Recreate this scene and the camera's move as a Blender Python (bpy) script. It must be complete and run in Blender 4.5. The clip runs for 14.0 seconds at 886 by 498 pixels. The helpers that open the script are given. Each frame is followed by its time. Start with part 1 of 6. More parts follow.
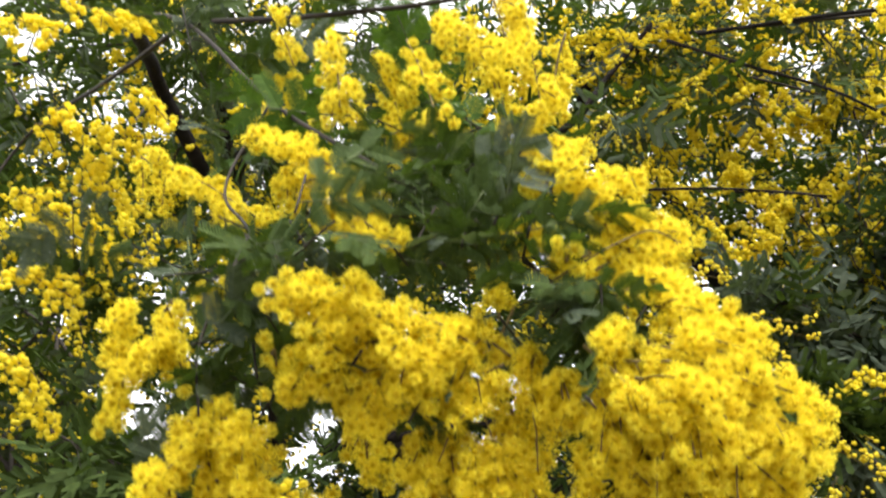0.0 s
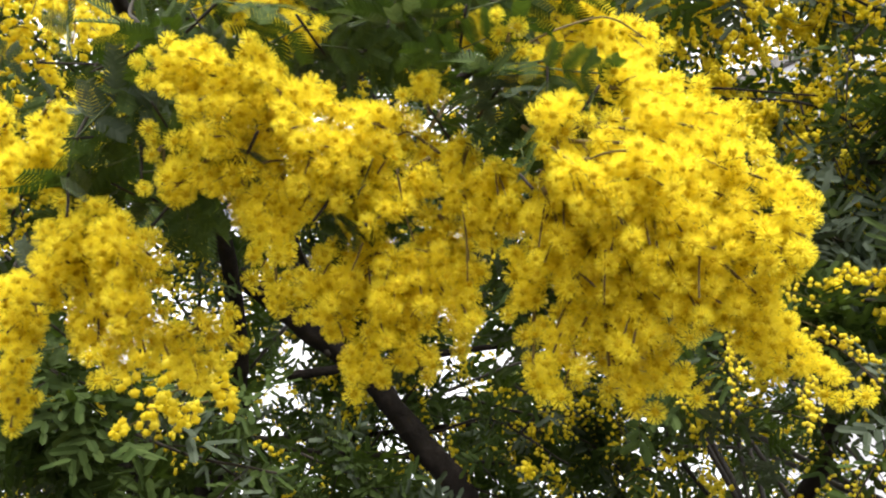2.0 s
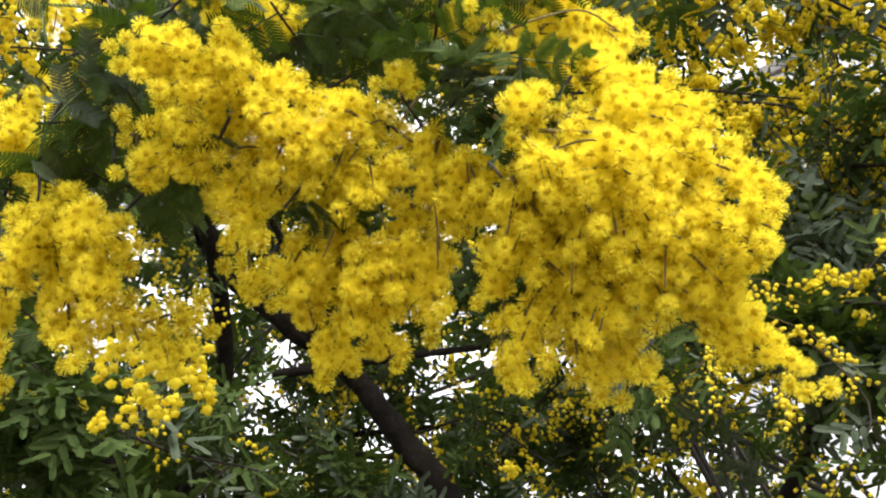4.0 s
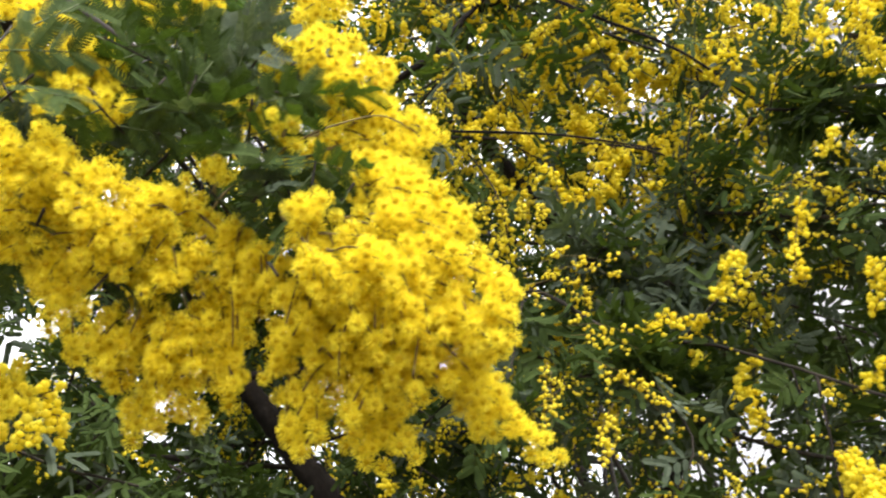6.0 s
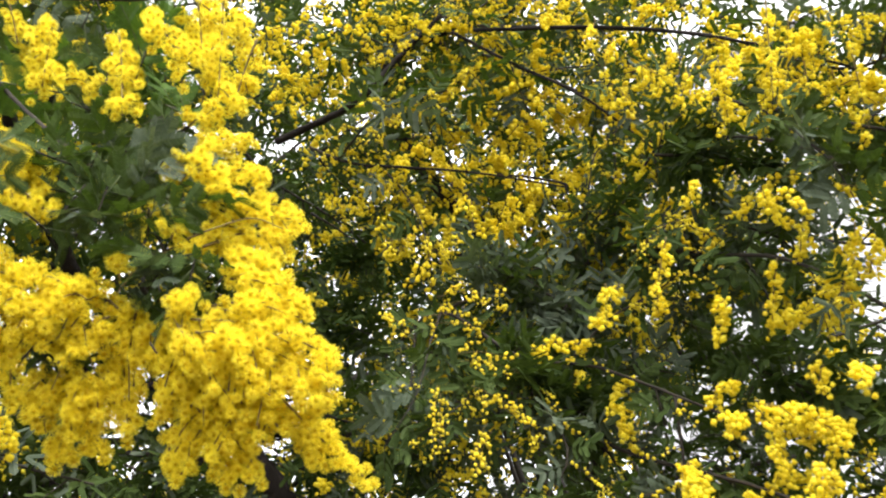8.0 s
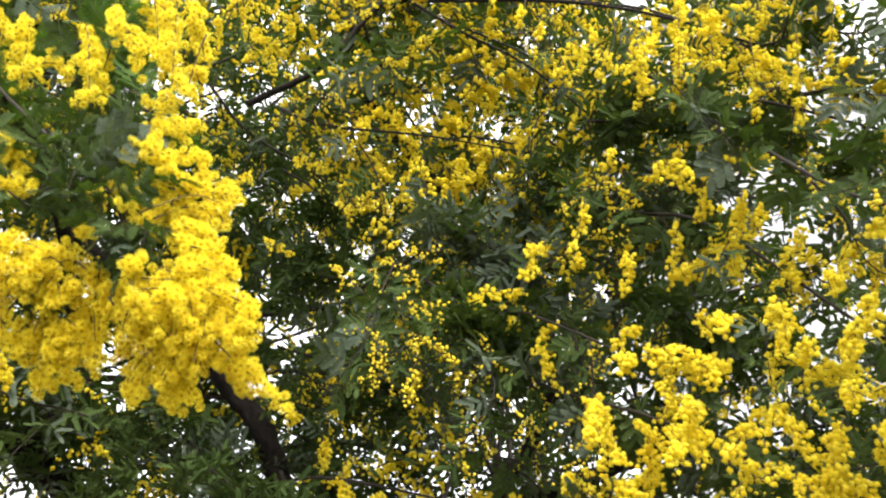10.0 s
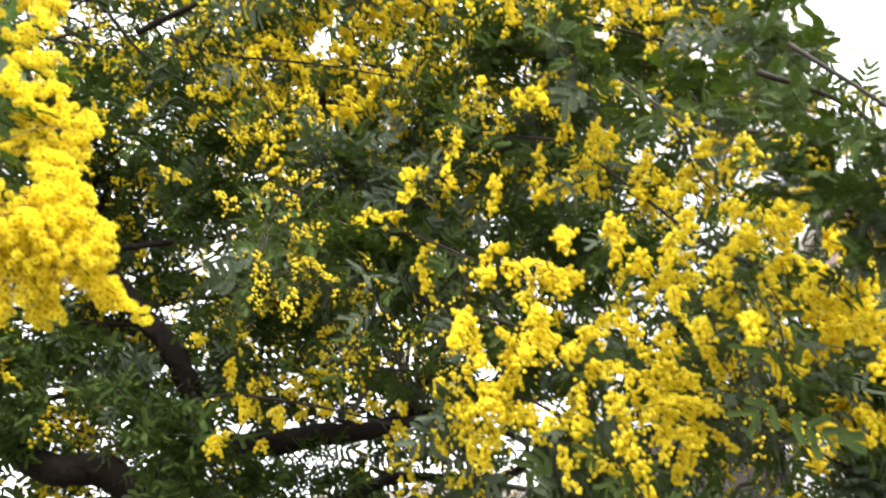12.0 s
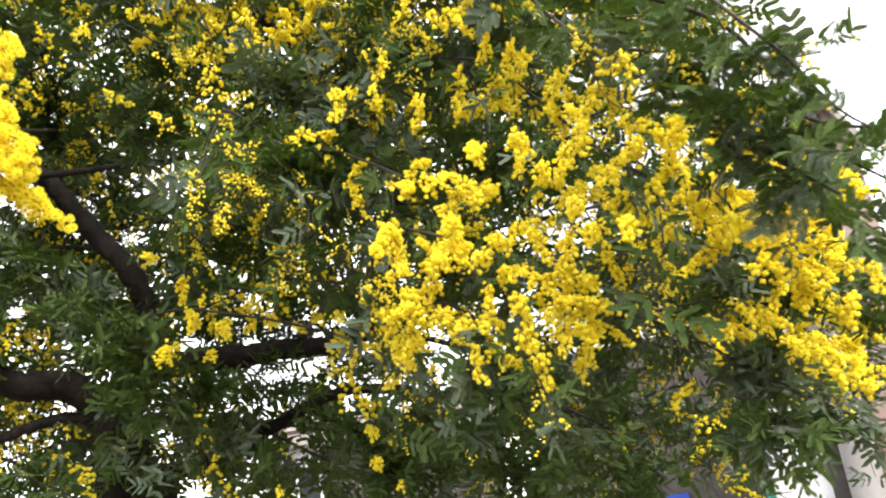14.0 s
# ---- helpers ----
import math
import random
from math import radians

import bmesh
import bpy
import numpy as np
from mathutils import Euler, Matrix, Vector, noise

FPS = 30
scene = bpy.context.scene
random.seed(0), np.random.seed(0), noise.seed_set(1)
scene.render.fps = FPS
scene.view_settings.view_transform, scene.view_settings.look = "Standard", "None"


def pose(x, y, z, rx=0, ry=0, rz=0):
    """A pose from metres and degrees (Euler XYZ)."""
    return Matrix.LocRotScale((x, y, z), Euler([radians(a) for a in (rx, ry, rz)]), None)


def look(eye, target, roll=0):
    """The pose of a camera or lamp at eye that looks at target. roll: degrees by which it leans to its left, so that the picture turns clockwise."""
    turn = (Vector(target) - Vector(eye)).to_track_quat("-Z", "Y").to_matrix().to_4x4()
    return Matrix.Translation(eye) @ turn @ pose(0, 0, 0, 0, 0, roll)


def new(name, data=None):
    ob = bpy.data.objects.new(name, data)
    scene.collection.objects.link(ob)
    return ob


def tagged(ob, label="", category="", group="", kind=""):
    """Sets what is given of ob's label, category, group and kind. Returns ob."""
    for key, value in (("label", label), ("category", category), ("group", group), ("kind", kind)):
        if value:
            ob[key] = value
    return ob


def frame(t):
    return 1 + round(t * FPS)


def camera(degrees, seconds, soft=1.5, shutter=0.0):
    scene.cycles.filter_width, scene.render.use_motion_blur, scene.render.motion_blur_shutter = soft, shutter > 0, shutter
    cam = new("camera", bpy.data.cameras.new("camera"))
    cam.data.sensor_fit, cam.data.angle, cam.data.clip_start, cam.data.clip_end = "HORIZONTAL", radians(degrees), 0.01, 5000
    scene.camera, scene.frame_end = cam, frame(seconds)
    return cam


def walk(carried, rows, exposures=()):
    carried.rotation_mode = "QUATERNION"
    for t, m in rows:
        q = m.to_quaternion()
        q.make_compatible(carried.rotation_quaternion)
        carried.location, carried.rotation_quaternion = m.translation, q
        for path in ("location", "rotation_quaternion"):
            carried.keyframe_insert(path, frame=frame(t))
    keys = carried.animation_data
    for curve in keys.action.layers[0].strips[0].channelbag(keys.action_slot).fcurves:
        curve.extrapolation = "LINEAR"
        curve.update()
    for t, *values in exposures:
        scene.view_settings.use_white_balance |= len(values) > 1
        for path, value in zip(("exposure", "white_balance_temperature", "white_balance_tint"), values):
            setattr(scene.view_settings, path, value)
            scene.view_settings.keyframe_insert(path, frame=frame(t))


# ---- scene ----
cam = camera(56.0, 14.0, soft=2.1, shutter=0.5)
METRES, EYE, TILT, LEAN, TURN = 0.65, 1.55, 36.0, 3.0, 0.0
ROWS = [
    (0.0, 0.0, 0.0, 0.0, 0.0, -0.0, -0.0),
    (0.5, -0.0045, 0.0239, -0.0415, -1.08, -1.25, -0.75),
    (1.0, 0.0124, 0.0401, -0.0655, -1.35, -2.62, -0.66),
    (1.5, 0.0187, 0.0663, -0.0885, -1.2, -3.05, -0.58),
    (2.0, 0.036, 0.0773, -0.0961, -1.05, -2.77, -0.76),
    (2.5, 0.042, 0.0819, -0.1085, -1.07, -2.6, -1.01),
    (5.0, 0.0594, 0.0505, -0.0842, -3.37, -2.5, -2.23),
    (5.5, 0.0865, 0.0276, -0.0658, -5.27, -2.4, -2.77),
    (6.0, 0.1166, 0.0082, -0.0501, -6.67, -2.22, -3.63),
    (6.5, 0.1401, -0.0166, -0.0328, -7.53, -1.98, -4.24),
    (7.0, 0.1638, -0.0541, -0.0097, -8.01, -1.99, -4.37),
    (7.5, 0.1805, -0.1084, 0.0148, -7.99, -2.32, -4.26),
    (10.0, 0.267, -0.3331, 0.0798, -7.91, -6.92, -4.46),
    (10.5, 0.2871, -0.3681, 0.0943, -8.51, -7.88, -4.84),
    (11.0, 0.3156, -0.4032, 0.1092, -9.73, -8.48, -5.14),
    (11.5, 0.3314, -0.4242, 0.1136, -11.03, -9.63, -4.89),
    (12.0, 0.3519, -0.4364, 0.094, -12.4, -11.65, -4.07),
    (12.5, 0.3837, -0.4463, 0.0733, -13.37, -13.51, -4.01),
    (13.0, 0.4007, -0.4575, 0.0566, -14.09, -14.92, -4.09),
    (13.5, 0.4059, -0.4907, 0.0706, -14.55, -16.05, -3.71),
    (14.0, 0.4199, -0.5506, 0.1003, -14.13, -16.57, -3.81),
]
walk(cam, [(t, pose(0, 0, EYE, TILT, LEAN, TURN) @ pose(METRES * x, METRES * y, METRES * z, 90 + pitch, roll, yaw)) for t, x, y, z, yaw, pitch, roll in ROWS], exposures=[(0.0, 1.12), (5.0, 1.18), (7.5, 1.25), (10.0, 1.36), (12.0, 1.53), (14.0, 1.66)])

# ---- daylight: bright overcast sky with a soft, veiled sun ----
SUN_HEIGHT, SUN_BEARING = radians(48), radians(165)
world = bpy.data.worlds.new("overcast_sky")
scene.world = world
world.use_nodes = True
wn, wl = world.node_tree.nodes, world.node_tree.links
sky = wn.new("ShaderNodeTexSky")
sky.sky_type, sky.sun_disc = "NISHITA", False
sky.sun_elevation, sky.sun_rotation = SUN_HEIGHT, SUN_BEARING
sky.air_density, sky.dust_density, sky.ozone_density = 1.0, 4.0, 1.0
veil = wn.new("ShaderNodeMix")
veil.data_type = "RGBA"
veil.inputs[0].default_value = 0.8
wl.new(sky.outputs[0], veil.inputs[6])
veil.inputs[7].default_value = (9.9, 9.8, 9.9, 1)
wl.new(veil.outputs[2], wn["Background"].inputs[0])
wn["Background"].inputs[1].default_value = 0.132
sun = new("sun", bpy.data.lights.new("sun", "SUN"))
sun.data.energy, sun.data.angle, sun.data.color = 2.1, radians(20), (1.0, 0.95, 0.86)
sun.matrix_world = look((0, 0, 0), (-math.sin(SUN_BEARING) * math.cos(SUN_HEIGHT), -math.cos(SUN_BEARING) * math.cos(SUN_HEIGHT), -math.sin(SUN_HEIGHT)))


# ---- materials ----
def material(name, rough=0.7, spec=0.3):
    m = bpy.data.materials.new(name)
    m.use_nodes = True
    b = m.node_tree.nodes["Principled BSDF"]
    b.inputs["Roughness"].default_value = rough
    b.inputs["Specular IOR Level"].default_value = spec
    return m, m.node_tree.nodes, m.node_tree.links, b


def ramp(n, l, source, stops):
    r = n.new("ShaderNodeValToRGB")
    e = r.color_ramp.elements
    e[0].position, e[0].color = stops[0][0], (*stops[0][1], 1)
    e[1].position, e[1].color = stops[-1][0], (*stops[-1][1], 1)
    for p, c in stops[1:-1]:
        k = e.new(p)
        k.color = (*c, 1)
    l.new(source, r.inputs[0])
    return r.outputs[0]


def noise_tex(n, l, scale, detail=4.0, rough=0.55):
    t = n.new("ShaderNodeTexNoise")
    t.inputs["Scale"].default_value, t.inputs["Detail"].default_value, t.inputs["Roughness"].default_value = scale, detail, rough
    c = n.new("ShaderNodeTexCoord")
    l.new(c.outputs["Object"], t.inputs["Vector"])
    return t.outputs["Fac"]


def blended(n, l, a, b, f, mode="MIX"):
    m = n.new("ShaderNodeMix")
    m.data_type, m.blend_type = "RGBA", mode
    for s, v in ((0, f), (6, a), (7, b)):
        if isinstance(v, bpy.types.NodeSocket):
            l.new(v, m.inputs[s])
        else:
            m.inputs[s].default_value = v if s == 0 else (*v, 1)
    return m.outputs[2]


def bumped(n, l, b, height, strength, distance):
    k = n.new("ShaderNodeBump")
    k.inputs["Strength"].default_value, k.inputs["Distance"].default_value = strength, distance
    l.new(height, k.inputs["Height"])
    l.new(k.outputs[0], b.inputs["Normal"])


def petal(name, low, mid, high, passing=0.35):
    """Soft plant tissue: colour varies piece by piece and in patches, some light passes through."""
    m, n, l, b = material(name, 0.85, 0.15)
    g = n.new("ShaderNodeNewGeometry")
    piece = ramp(n, l, g.outputs["Random Per Island"], [(0.0, low), (0.5, mid), (1.0, high)])
    patch = ramp(n, l, noise_tex(n, l, 55, 3), [(0.3, low), (0.7, high)])
    col = blended(n, l, piece, patch, 0.4)
    l.new(col, b.inputs["Base Color"])
    t = n.new("ShaderNodeBsdfTranslucent")
    l.new(col, t.inputs[0])
    s = n.new("ShaderNodeMixShader")
    s.inputs[0].default_value = passing
    l.new(b.outputs[0], s.inputs[1])
    l.new(t.outputs[0], s.inputs[2])
    l.new(s.outputs[0], n["Material Output"].inputs[0])
    return m


STAMEN = petal("stamen_yellow", (0.90, 0.75, 0.03), (0.95, 0.84, 0.05), (0.97, 0.90, 0.13), 0.55)
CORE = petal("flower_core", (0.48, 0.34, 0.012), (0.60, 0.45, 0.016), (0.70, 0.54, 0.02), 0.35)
FLORET = petal("floret_yellow", (0.86, 0.71, 0.03), (0.92, 0.81, 0.05), (0.95, 0.87, 0.12), 0.55)
BUD = petal("bud_ochre", (0.70, 0.57, 0.025), (0.83, 0.70, 0.04), (0.88, 0.78, 0.09), 0.35)


def leaf_material(name, low, mid, high):
    m, n, l, b = material(name, 0.65, 0.12)
    g = n.new("ShaderNodeNewGeometry")
    piece = ramp(n, l, g.outputs["Random Per Island"], [(0.0, low), (0.5, mid), (1.0, high)])
    patch = ramp(n, l, noise_tex(n, l, 14, 3), [(0.35, low), (0.65, high)])
    col = blended(n, l, piece, patch, 0.55)
    l.new(col, b.inputs["Base Color"])
    t = n.new("ShaderNodeBsdfTranslucent")
    bright = blended(n, l, col, (0.9, 1.0, 0.35), 1.0, "MULTIPLY")
    l.new(bright, t.inputs[0])
    s = n.new("ShaderNodeMixShader")
    s.inputs[0].default_value = 0.3
    l.new(b.outputs[0], s.inputs[1])
    l.new(t.outputs[0], s.inputs[2])
    l.new(s.outputs[0], n["Material Output"].inputs[0])
    return m


LEAF = leaf_material("leaf_green", (0.029, 0.052, 0.012), (0.050, 0.083, 0.020), (0.088, 0.128, 0.037))
GLAUCOUS = leaf_material("leaf_glaucous", (0.046, 0.068, 0.040), (0.080, 0.106, 0.068), (0.130, 0.160, 0.118))
YOUNG = leaf_material("leaf_fresh", (0.05, 0.10, 0.02), (0.08, 0.15, 0.03), (0.12, 0.2, 0.05))


def bark_material():
    m, n, l, b = material("bark", 0.9, 0.2)
    f = noise_tex(n, l, 38, 8, 0.65)
    big = noise_tex(n, l, 7, 3)
    col = ramp(n, l, f, [(0.38, (0.006, 0.004, 0.003)), (0.56, (0.018, 0.012, 0.010)), (0.78, (0.060, 0.046, 0.040))])
    l.new(blended(n, l, col, (0.014, 0.012, 0.010), big), b.inputs["Base Color"])
    bumped(n, l, b, f, 1.0, 0.010)
    return m


def stem_material(name, low, high):
    m, n, l, b = material(name, 0.65, 0.3)
    f = noise_tex(n, l, 120, 4)
    l.new(ramp(n, l, f, [(0.3, low), (0.7, high)]), b.inputs["Base Color"])
    bumped(n, l, b, f, 0.4, 0.0008)
    return m


BARK = bark_material()
STEM = stem_material("flower_stem", (0.09, 0.065, 0.02), (0.20, 0.15, 0.05))
RACHIS = stem_material("leaf_rachis", (0.05, 0.07, 0.025), (0.10, 0.13, 0.05))
TWIG = stem_material("twig_bark", (0.012, 0.009, 0.007), (0.036, 0.028, 0.019))


# ---- mesh tools ----
def unit(v):
    v = np.asarray(v, float)
    return v / (np.linalg.norm(v) + 1e-12)


def turns(rng, k):
    """k random rotations."""
    q = rng.normal(size=(k, 4))
    q /= np.linalg.norm(q, axis=1)[:, None]
    w, x, y, z = q.T
    return np.stack([
        np.stack([1 - 2 * (y * y + z * z), 2 * (x * y - z * w), 2 * (x * z + y * w)], 1),
        np.stack([2 * (x * y + z * w), 1 - 2 * (x * x + z * z), 2 * (y * z - x * w)], 1),
        np.stack([2 * (x * z - y * w), 2 * (y * z + x * w), 1 - 2 * (x * x + y * y)], 1)], 1)


class Heap:
    """Gathers triangles of many small pieces for one mesh."""

    def __init__(self):
        self.v, self.f, self.m, self.n = [], [], [], 0

    def add(self, v, f, mat):
        self.v.append(np.asarray(v, float))
        self.f.append(np.asarray(f, int) + self.n)
        self.m.append(np.broadcast_to(np.asarray(mat, int), (len(f),)))
        self.n += len(v)

    def many(self, template, rot, pos):
        v, f, m = template
        k = len(pos)
        if not k:
            return
        vv = np.einsum("kij,nj->kni", rot, v) + np.asarray(pos)[:, None, :]
        ff = f[None] + (np.arange(k) * len(v))[:, None, None]
        self.add(vv.reshape(-1, 3), ff.reshape(-1, 3), np.tile(m, k))

    def mesh(self, name, mats):
        me = bpy.data.meshes.new(name)
        v, f, m = np.concatenate(self.v), np.concatenate(self.f), np.concatenate(self.m)
        me.vertices.add(len(v))
        me.vertices.foreach_set("co", v.astype(np.float32).ravel())
        me.loops.add(len(f) * 3)
        me.loops.foreach_set("vertex_index", f.astype(np.int32).ravel())
        me.polygons.add(len(f))
        me.polygons.foreach_set("loop_start", np.arange(0, len(f) * 3, 3, dtype=np.int32))
        me.polygons.foreach_set("material_index", m.astype(np.int32))
        for k in mats:
            me.materials.append(k)
        me.update(calc_edges=True)
        me.polygons.foreach_set("use_smooth", np.ones(len(f), bool))
        return me


def child(name, mesh, parent, label="", kind="", at=None):
    ob = new(name, mesh)
    ob.parent = parent
    ob.matrix_parent_inverse = parent.matrix_world.inverted() if parent else Matrix()
    if at is not None:
        ob.matrix_basis = at
    return tagged(ob, label, kind=kind)


def bend(points, k):
    """A smooth curve through the points, in k samples (Catmull-Rom)."""
    p = np.asarray(points, float)
    p = np.vstack([2 * p[0] - p[1], p, 2 * p[-1] - p[-2]])
    out = []
    for s in np.linspace(0, len(p) - 3 - 1e-6, k):
        i, u = int(s), s - int(s)
        a, b, c, d = p[i:i + 4]
        out.append(0.5 * (2 * b + (c - a) * u + (2 * a - 5 * b + 4 * c - d) * u * u + (3 * b - a - 3 * c + d) * u ** 3))
    return np.array(out)


def tube(heap, pts, radii, sides, mat, rough=0.0, rng=None):
    """A tapered tube along pts, closed at its ends."""
    pts = np.asarray(pts)
    k = len(pts)
    radii = np.broadcast_to(np.asarray(radii, float), (k,))
    tan = np.gradient(pts, axis=0)
    tan /= np.linalg.norm(tan, axis=1)[:, None] + 1e-12
    side = unit(np.cross(tan[0], (0.31, 0.2, 0.93)))
    rows = []
    for i in range(k):
        side = unit(side - tan[i] * side.dot(tan[i]))
        up = np.cross(tan[i], side)
        a = np.arange(sides) * 2 * np.pi / sides
        r = radii[i] * (1 + (rng.normal(size=sides) * rough if rng is not None else 0))
        rows.append(pts[i] + (np.cos(a) * r)[:, None] * side + (np.sin(a) * r)[:, None] * up)
    v = np.vstack(rows + [pts[:1], pts[-1:]])
    j = np.arange(sides)
    jn = (j + 1) % sides
    f = []
    for i in range(k - 1):
        a, b = i * sides, (i + 1) * sides
        f += [np.stack([a + j, a + jn, b + jn], 1), np.stack([a + j, b + jn, b + j], 1)]
    f += [np.stack([jn, j, np.full(sides, k * sides)], 1), np.stack([(k - 1) * sides + j, (k - 1) * sides + jn, np.full(sides, k * sides + 1)], 1)]
    heap.add(v, np.vstack(f), mat)


def ico(sub):
    bm = bmesh.new()
    bmesh.ops.create_icosphere(bm, subdivisions=sub, radius=1)
    v = np.array([p.co[:] for p in bm.verts])
    f = np.array([[p.index for p in q.verts] for q in bm.faces])
    bm.free()
    return v, f


# ---- flower heads: a core of florets and a halo of stamens, radius 1 ----
def fuzzy_head(rng, sub, core, hairs, width):
    v, f = ico(sub)
    v = v * (core * (1 + rng.normal(size=(len(v), 1)) * 0.12))
    m = np.zeros(len(f), int)
    if hairs:
        i = np.arange(hairs) + 0.5
        z = 1 - 2 * i / hairs
        a = i * 2.39996 + rng.random(hairs)
        d = np.stack([np.sqrt(1 - z * z) * np.cos(a), np.sqrt(1 - z * z) * np.sin(a), z], 1)
        d += rng.normal(size=d.shape) * 0.10
        d /= np.linalg.norm(d, axis=1)[:, None]
        s = np.cross(d, rng.normal(size=d.shape))
        s /= np.linalg.norm(s, axis=1)[:, None]
        tip = d * rng.uniform(0.80, 1.04, (hairs, 1))
        foot = d * core * 0.7
        hv = np.stack([foot - s * width * 0.5, tip + s * width, tip - s * width], 1).reshape(-1, 3)
        b = np.arange(hairs) * 3 + len(v)
        hf = np.stack([b, b + 1, b + 2], 1)
        v, f, m = np.vstack([v, hv]), np.vstack([f, hf]), np.concatenate([m, np.ones(len(hf), int)])
    return v, f, m


def eight_sided(rng):
    v = np.array([[1, 0, 0], [-1, 0, 0], [0, 1, 0], [0, -1, 0], [0, 0, 1], [0, 0, -1]]) * rng.uniform(0.9, 1.2, (6, 1))
    f = np.array([[a, b, c] if s else [b, a, c] for a, b, c, s in ((0, 2, 4, 1), (0, 3, 4, 0), (1, 2, 4, 0), (1, 3, 4, 1), (0, 2, 5, 0), (0, 3, 5, 1), (1, 2, 5, 1), (1, 3, 5, 0))])
    return v, f, np.zeros(8, int)


rng0 = np.random.default_rng(7)
HEADS = {
    "near": [fuzzy_head(rng0, 1, 0.38, 210, 0.034) for _ in range(5)],
    "mid": [fuzzy_head(rng0, 1, 0.76, 16, 0.15) for _ in range(4)],
    "far": [fuzzy_head(rng0, 1, 0.92, 6, 0.25) for _ in range(4)],
    "speck": [eight_sided(rng0) for _ in range(4)],
    "bud": [fuzzy_head(rng0, 1, 0.98, 6, 0.2) for _ in range(3)],
}
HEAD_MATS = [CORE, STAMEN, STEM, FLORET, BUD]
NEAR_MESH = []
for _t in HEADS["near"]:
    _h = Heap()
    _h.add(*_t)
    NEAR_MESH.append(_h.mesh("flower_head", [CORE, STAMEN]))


def head_template(lod, kind, rng):
    if kind == "bud":
        v, f, m = HEADS["bud" if lod != "far" else "far"][rng.integers(3)]
        return v, f, m * 0 + 4
    v, f, m = HEADS[lod][rng.integers(4)]
    return (v, f, m) if lod == "near" else (v, f, np.where(m == 0, 3, 1))


# ---- leaves: a rachis with pairs of pinnae, each a double row of leaflets ----
def leaf_shape(rng, pairs, leaflets, quads, broad=0.0047):
    h = Heap()
    length = 0.021 * pairs / 3 + 0.006
    rach = np.array([[x, 0, 0.15 * x * x / length] for x in np.linspace(0, length, 4)])
    if leaflets > 4:
        tube(h, rach, 0.0005, 3, 1)
    for i in range(pairs):
        x = length * (i + 1) / pairs
        for sgn in (-1, 1):
            ang = radians(62 - 26 * i / max(1, pairs - 1) + rng.normal() * 7) * sgn
            plen = rng.uniform(0.016, 0.022) * (0.8 + 0.2 * (i + 1) / pairs)
            d = np.array([math.cos(ang), math.sin(ang), rng.normal() * 0.16])
            d = unit(d)
            s = unit(np.cross((0, 0, 1), d))
            nrm = np.cross(d, s)
            roll = rng.normal() * 0.35
            s = s * math.cos(roll) + nrm * math.sin(roll)
            o = np.array([x, 0, 0.15 * x * x / length])
            u = (np.arange(leaflets) + 0.5) / leaflets
            w = broad * np.sin(np.pi * np.clip(u * 0.8 + 0.14, 0, 1)) ** (0.28 if quads else 0.45) * rng.uniform(0.9, 1.1)
            step = plen / leaflets
            foot = o + np.outer(u * plen, d) - np.outer(u ** 2, nrm) * plen * rng.uniform(0, 0.2)
            for e in (-1, 1):
                tip = foot + e * s * w[:, None] + d * (w * 0.55)[:, None] + nrm * (w * 0.22)[:, None]
                mid = foot + (tip - foot) * 0.75
                if quads:
                    v = np.stack([foot - d * step * 0.5, mid - d * step * 0.36, tip + d * step * 0.10, mid + d * step * 0.38, foot + d * step * 0.5], 1).reshape(-1, 3)
                    b = np.arange(leaflets) * 5
                    f = np.vstack([np.stack([b, b + 1, b + 2], 1), np.stack([b, b + 2, b + 4], 1), np.stack([b + 4, b + 2, b + 3], 1)])
                else:
                    v = np.stack([foot - d * step * 0.5, tip - d * step * 0.4, tip + d * step * 0.4, foot + d * step * 0.9], 1).reshape(-1, 3)
                    b = np.arange(leaflets) * 4
                    f = np.vstack([np.stack([b, b + 1, b + 2], 1), np.stack([b, b + 2, b + 3], 1)])
                h.add(v, f, 0)
    return np.concatenate(h.v), np.concatenate(h.f), np.concatenate(h.m)


LEAVES = {
    "near": [leaf_shape(rng0, p, 11, True, 0.0052) for p in (2, 3, 3, 4)],
    "mid": [leaf_shape(rng0, p, 6, False, 0.0042) for p in (2, 3, 3, 4)],
    "far": [leaf_shape(rng0, p, 2, False, 0.0032) for p in (2, 3, 4)],
    "back": [leaf_shape(rng0, p, 1, False, 0.0034) for p in (3, 4, 4)],
}
NEAR_LEAF = {}
for _m in (LEAF, GLAUCOUS, YOUNG):
    for _i, _t in enumerate(LEAVES["near"]):
        _h = Heap()
        _h.add(*_t)
        NEAR_LEAF[_m.name, _i] = _h.mesh("leaf", [_m, RACHIS])


def facing(d, rng, lift=0.6):
    """A rotation whose x axis runs along d and whose z axis is roughly up."""
    x = unit(d)
    z = unit(np.array([0, 0, lift]) + rng.normal(size=3) * 0.55)
    y = unit(np.cross(z, x))
    return np.stack([x, y, np.cross(x, y)], 1)


def matrix_of(rot, pos, size=1.0):
    m = Matrix([[*(rot[i] * size), pos[i]] for i in range(3)] + [[0, 0, 0, 1]])
    return m


def add_leaves(heap, rng, at, way, lod, size=1.0, mat=0):
    t = LEAVES[lod][rng.integers(len(LEAVES[lod]))]
    heap.many((t[0], t[1], np.where(t[2] == 0, mat, 2)), facing(way, rng)[None] * size, [at])


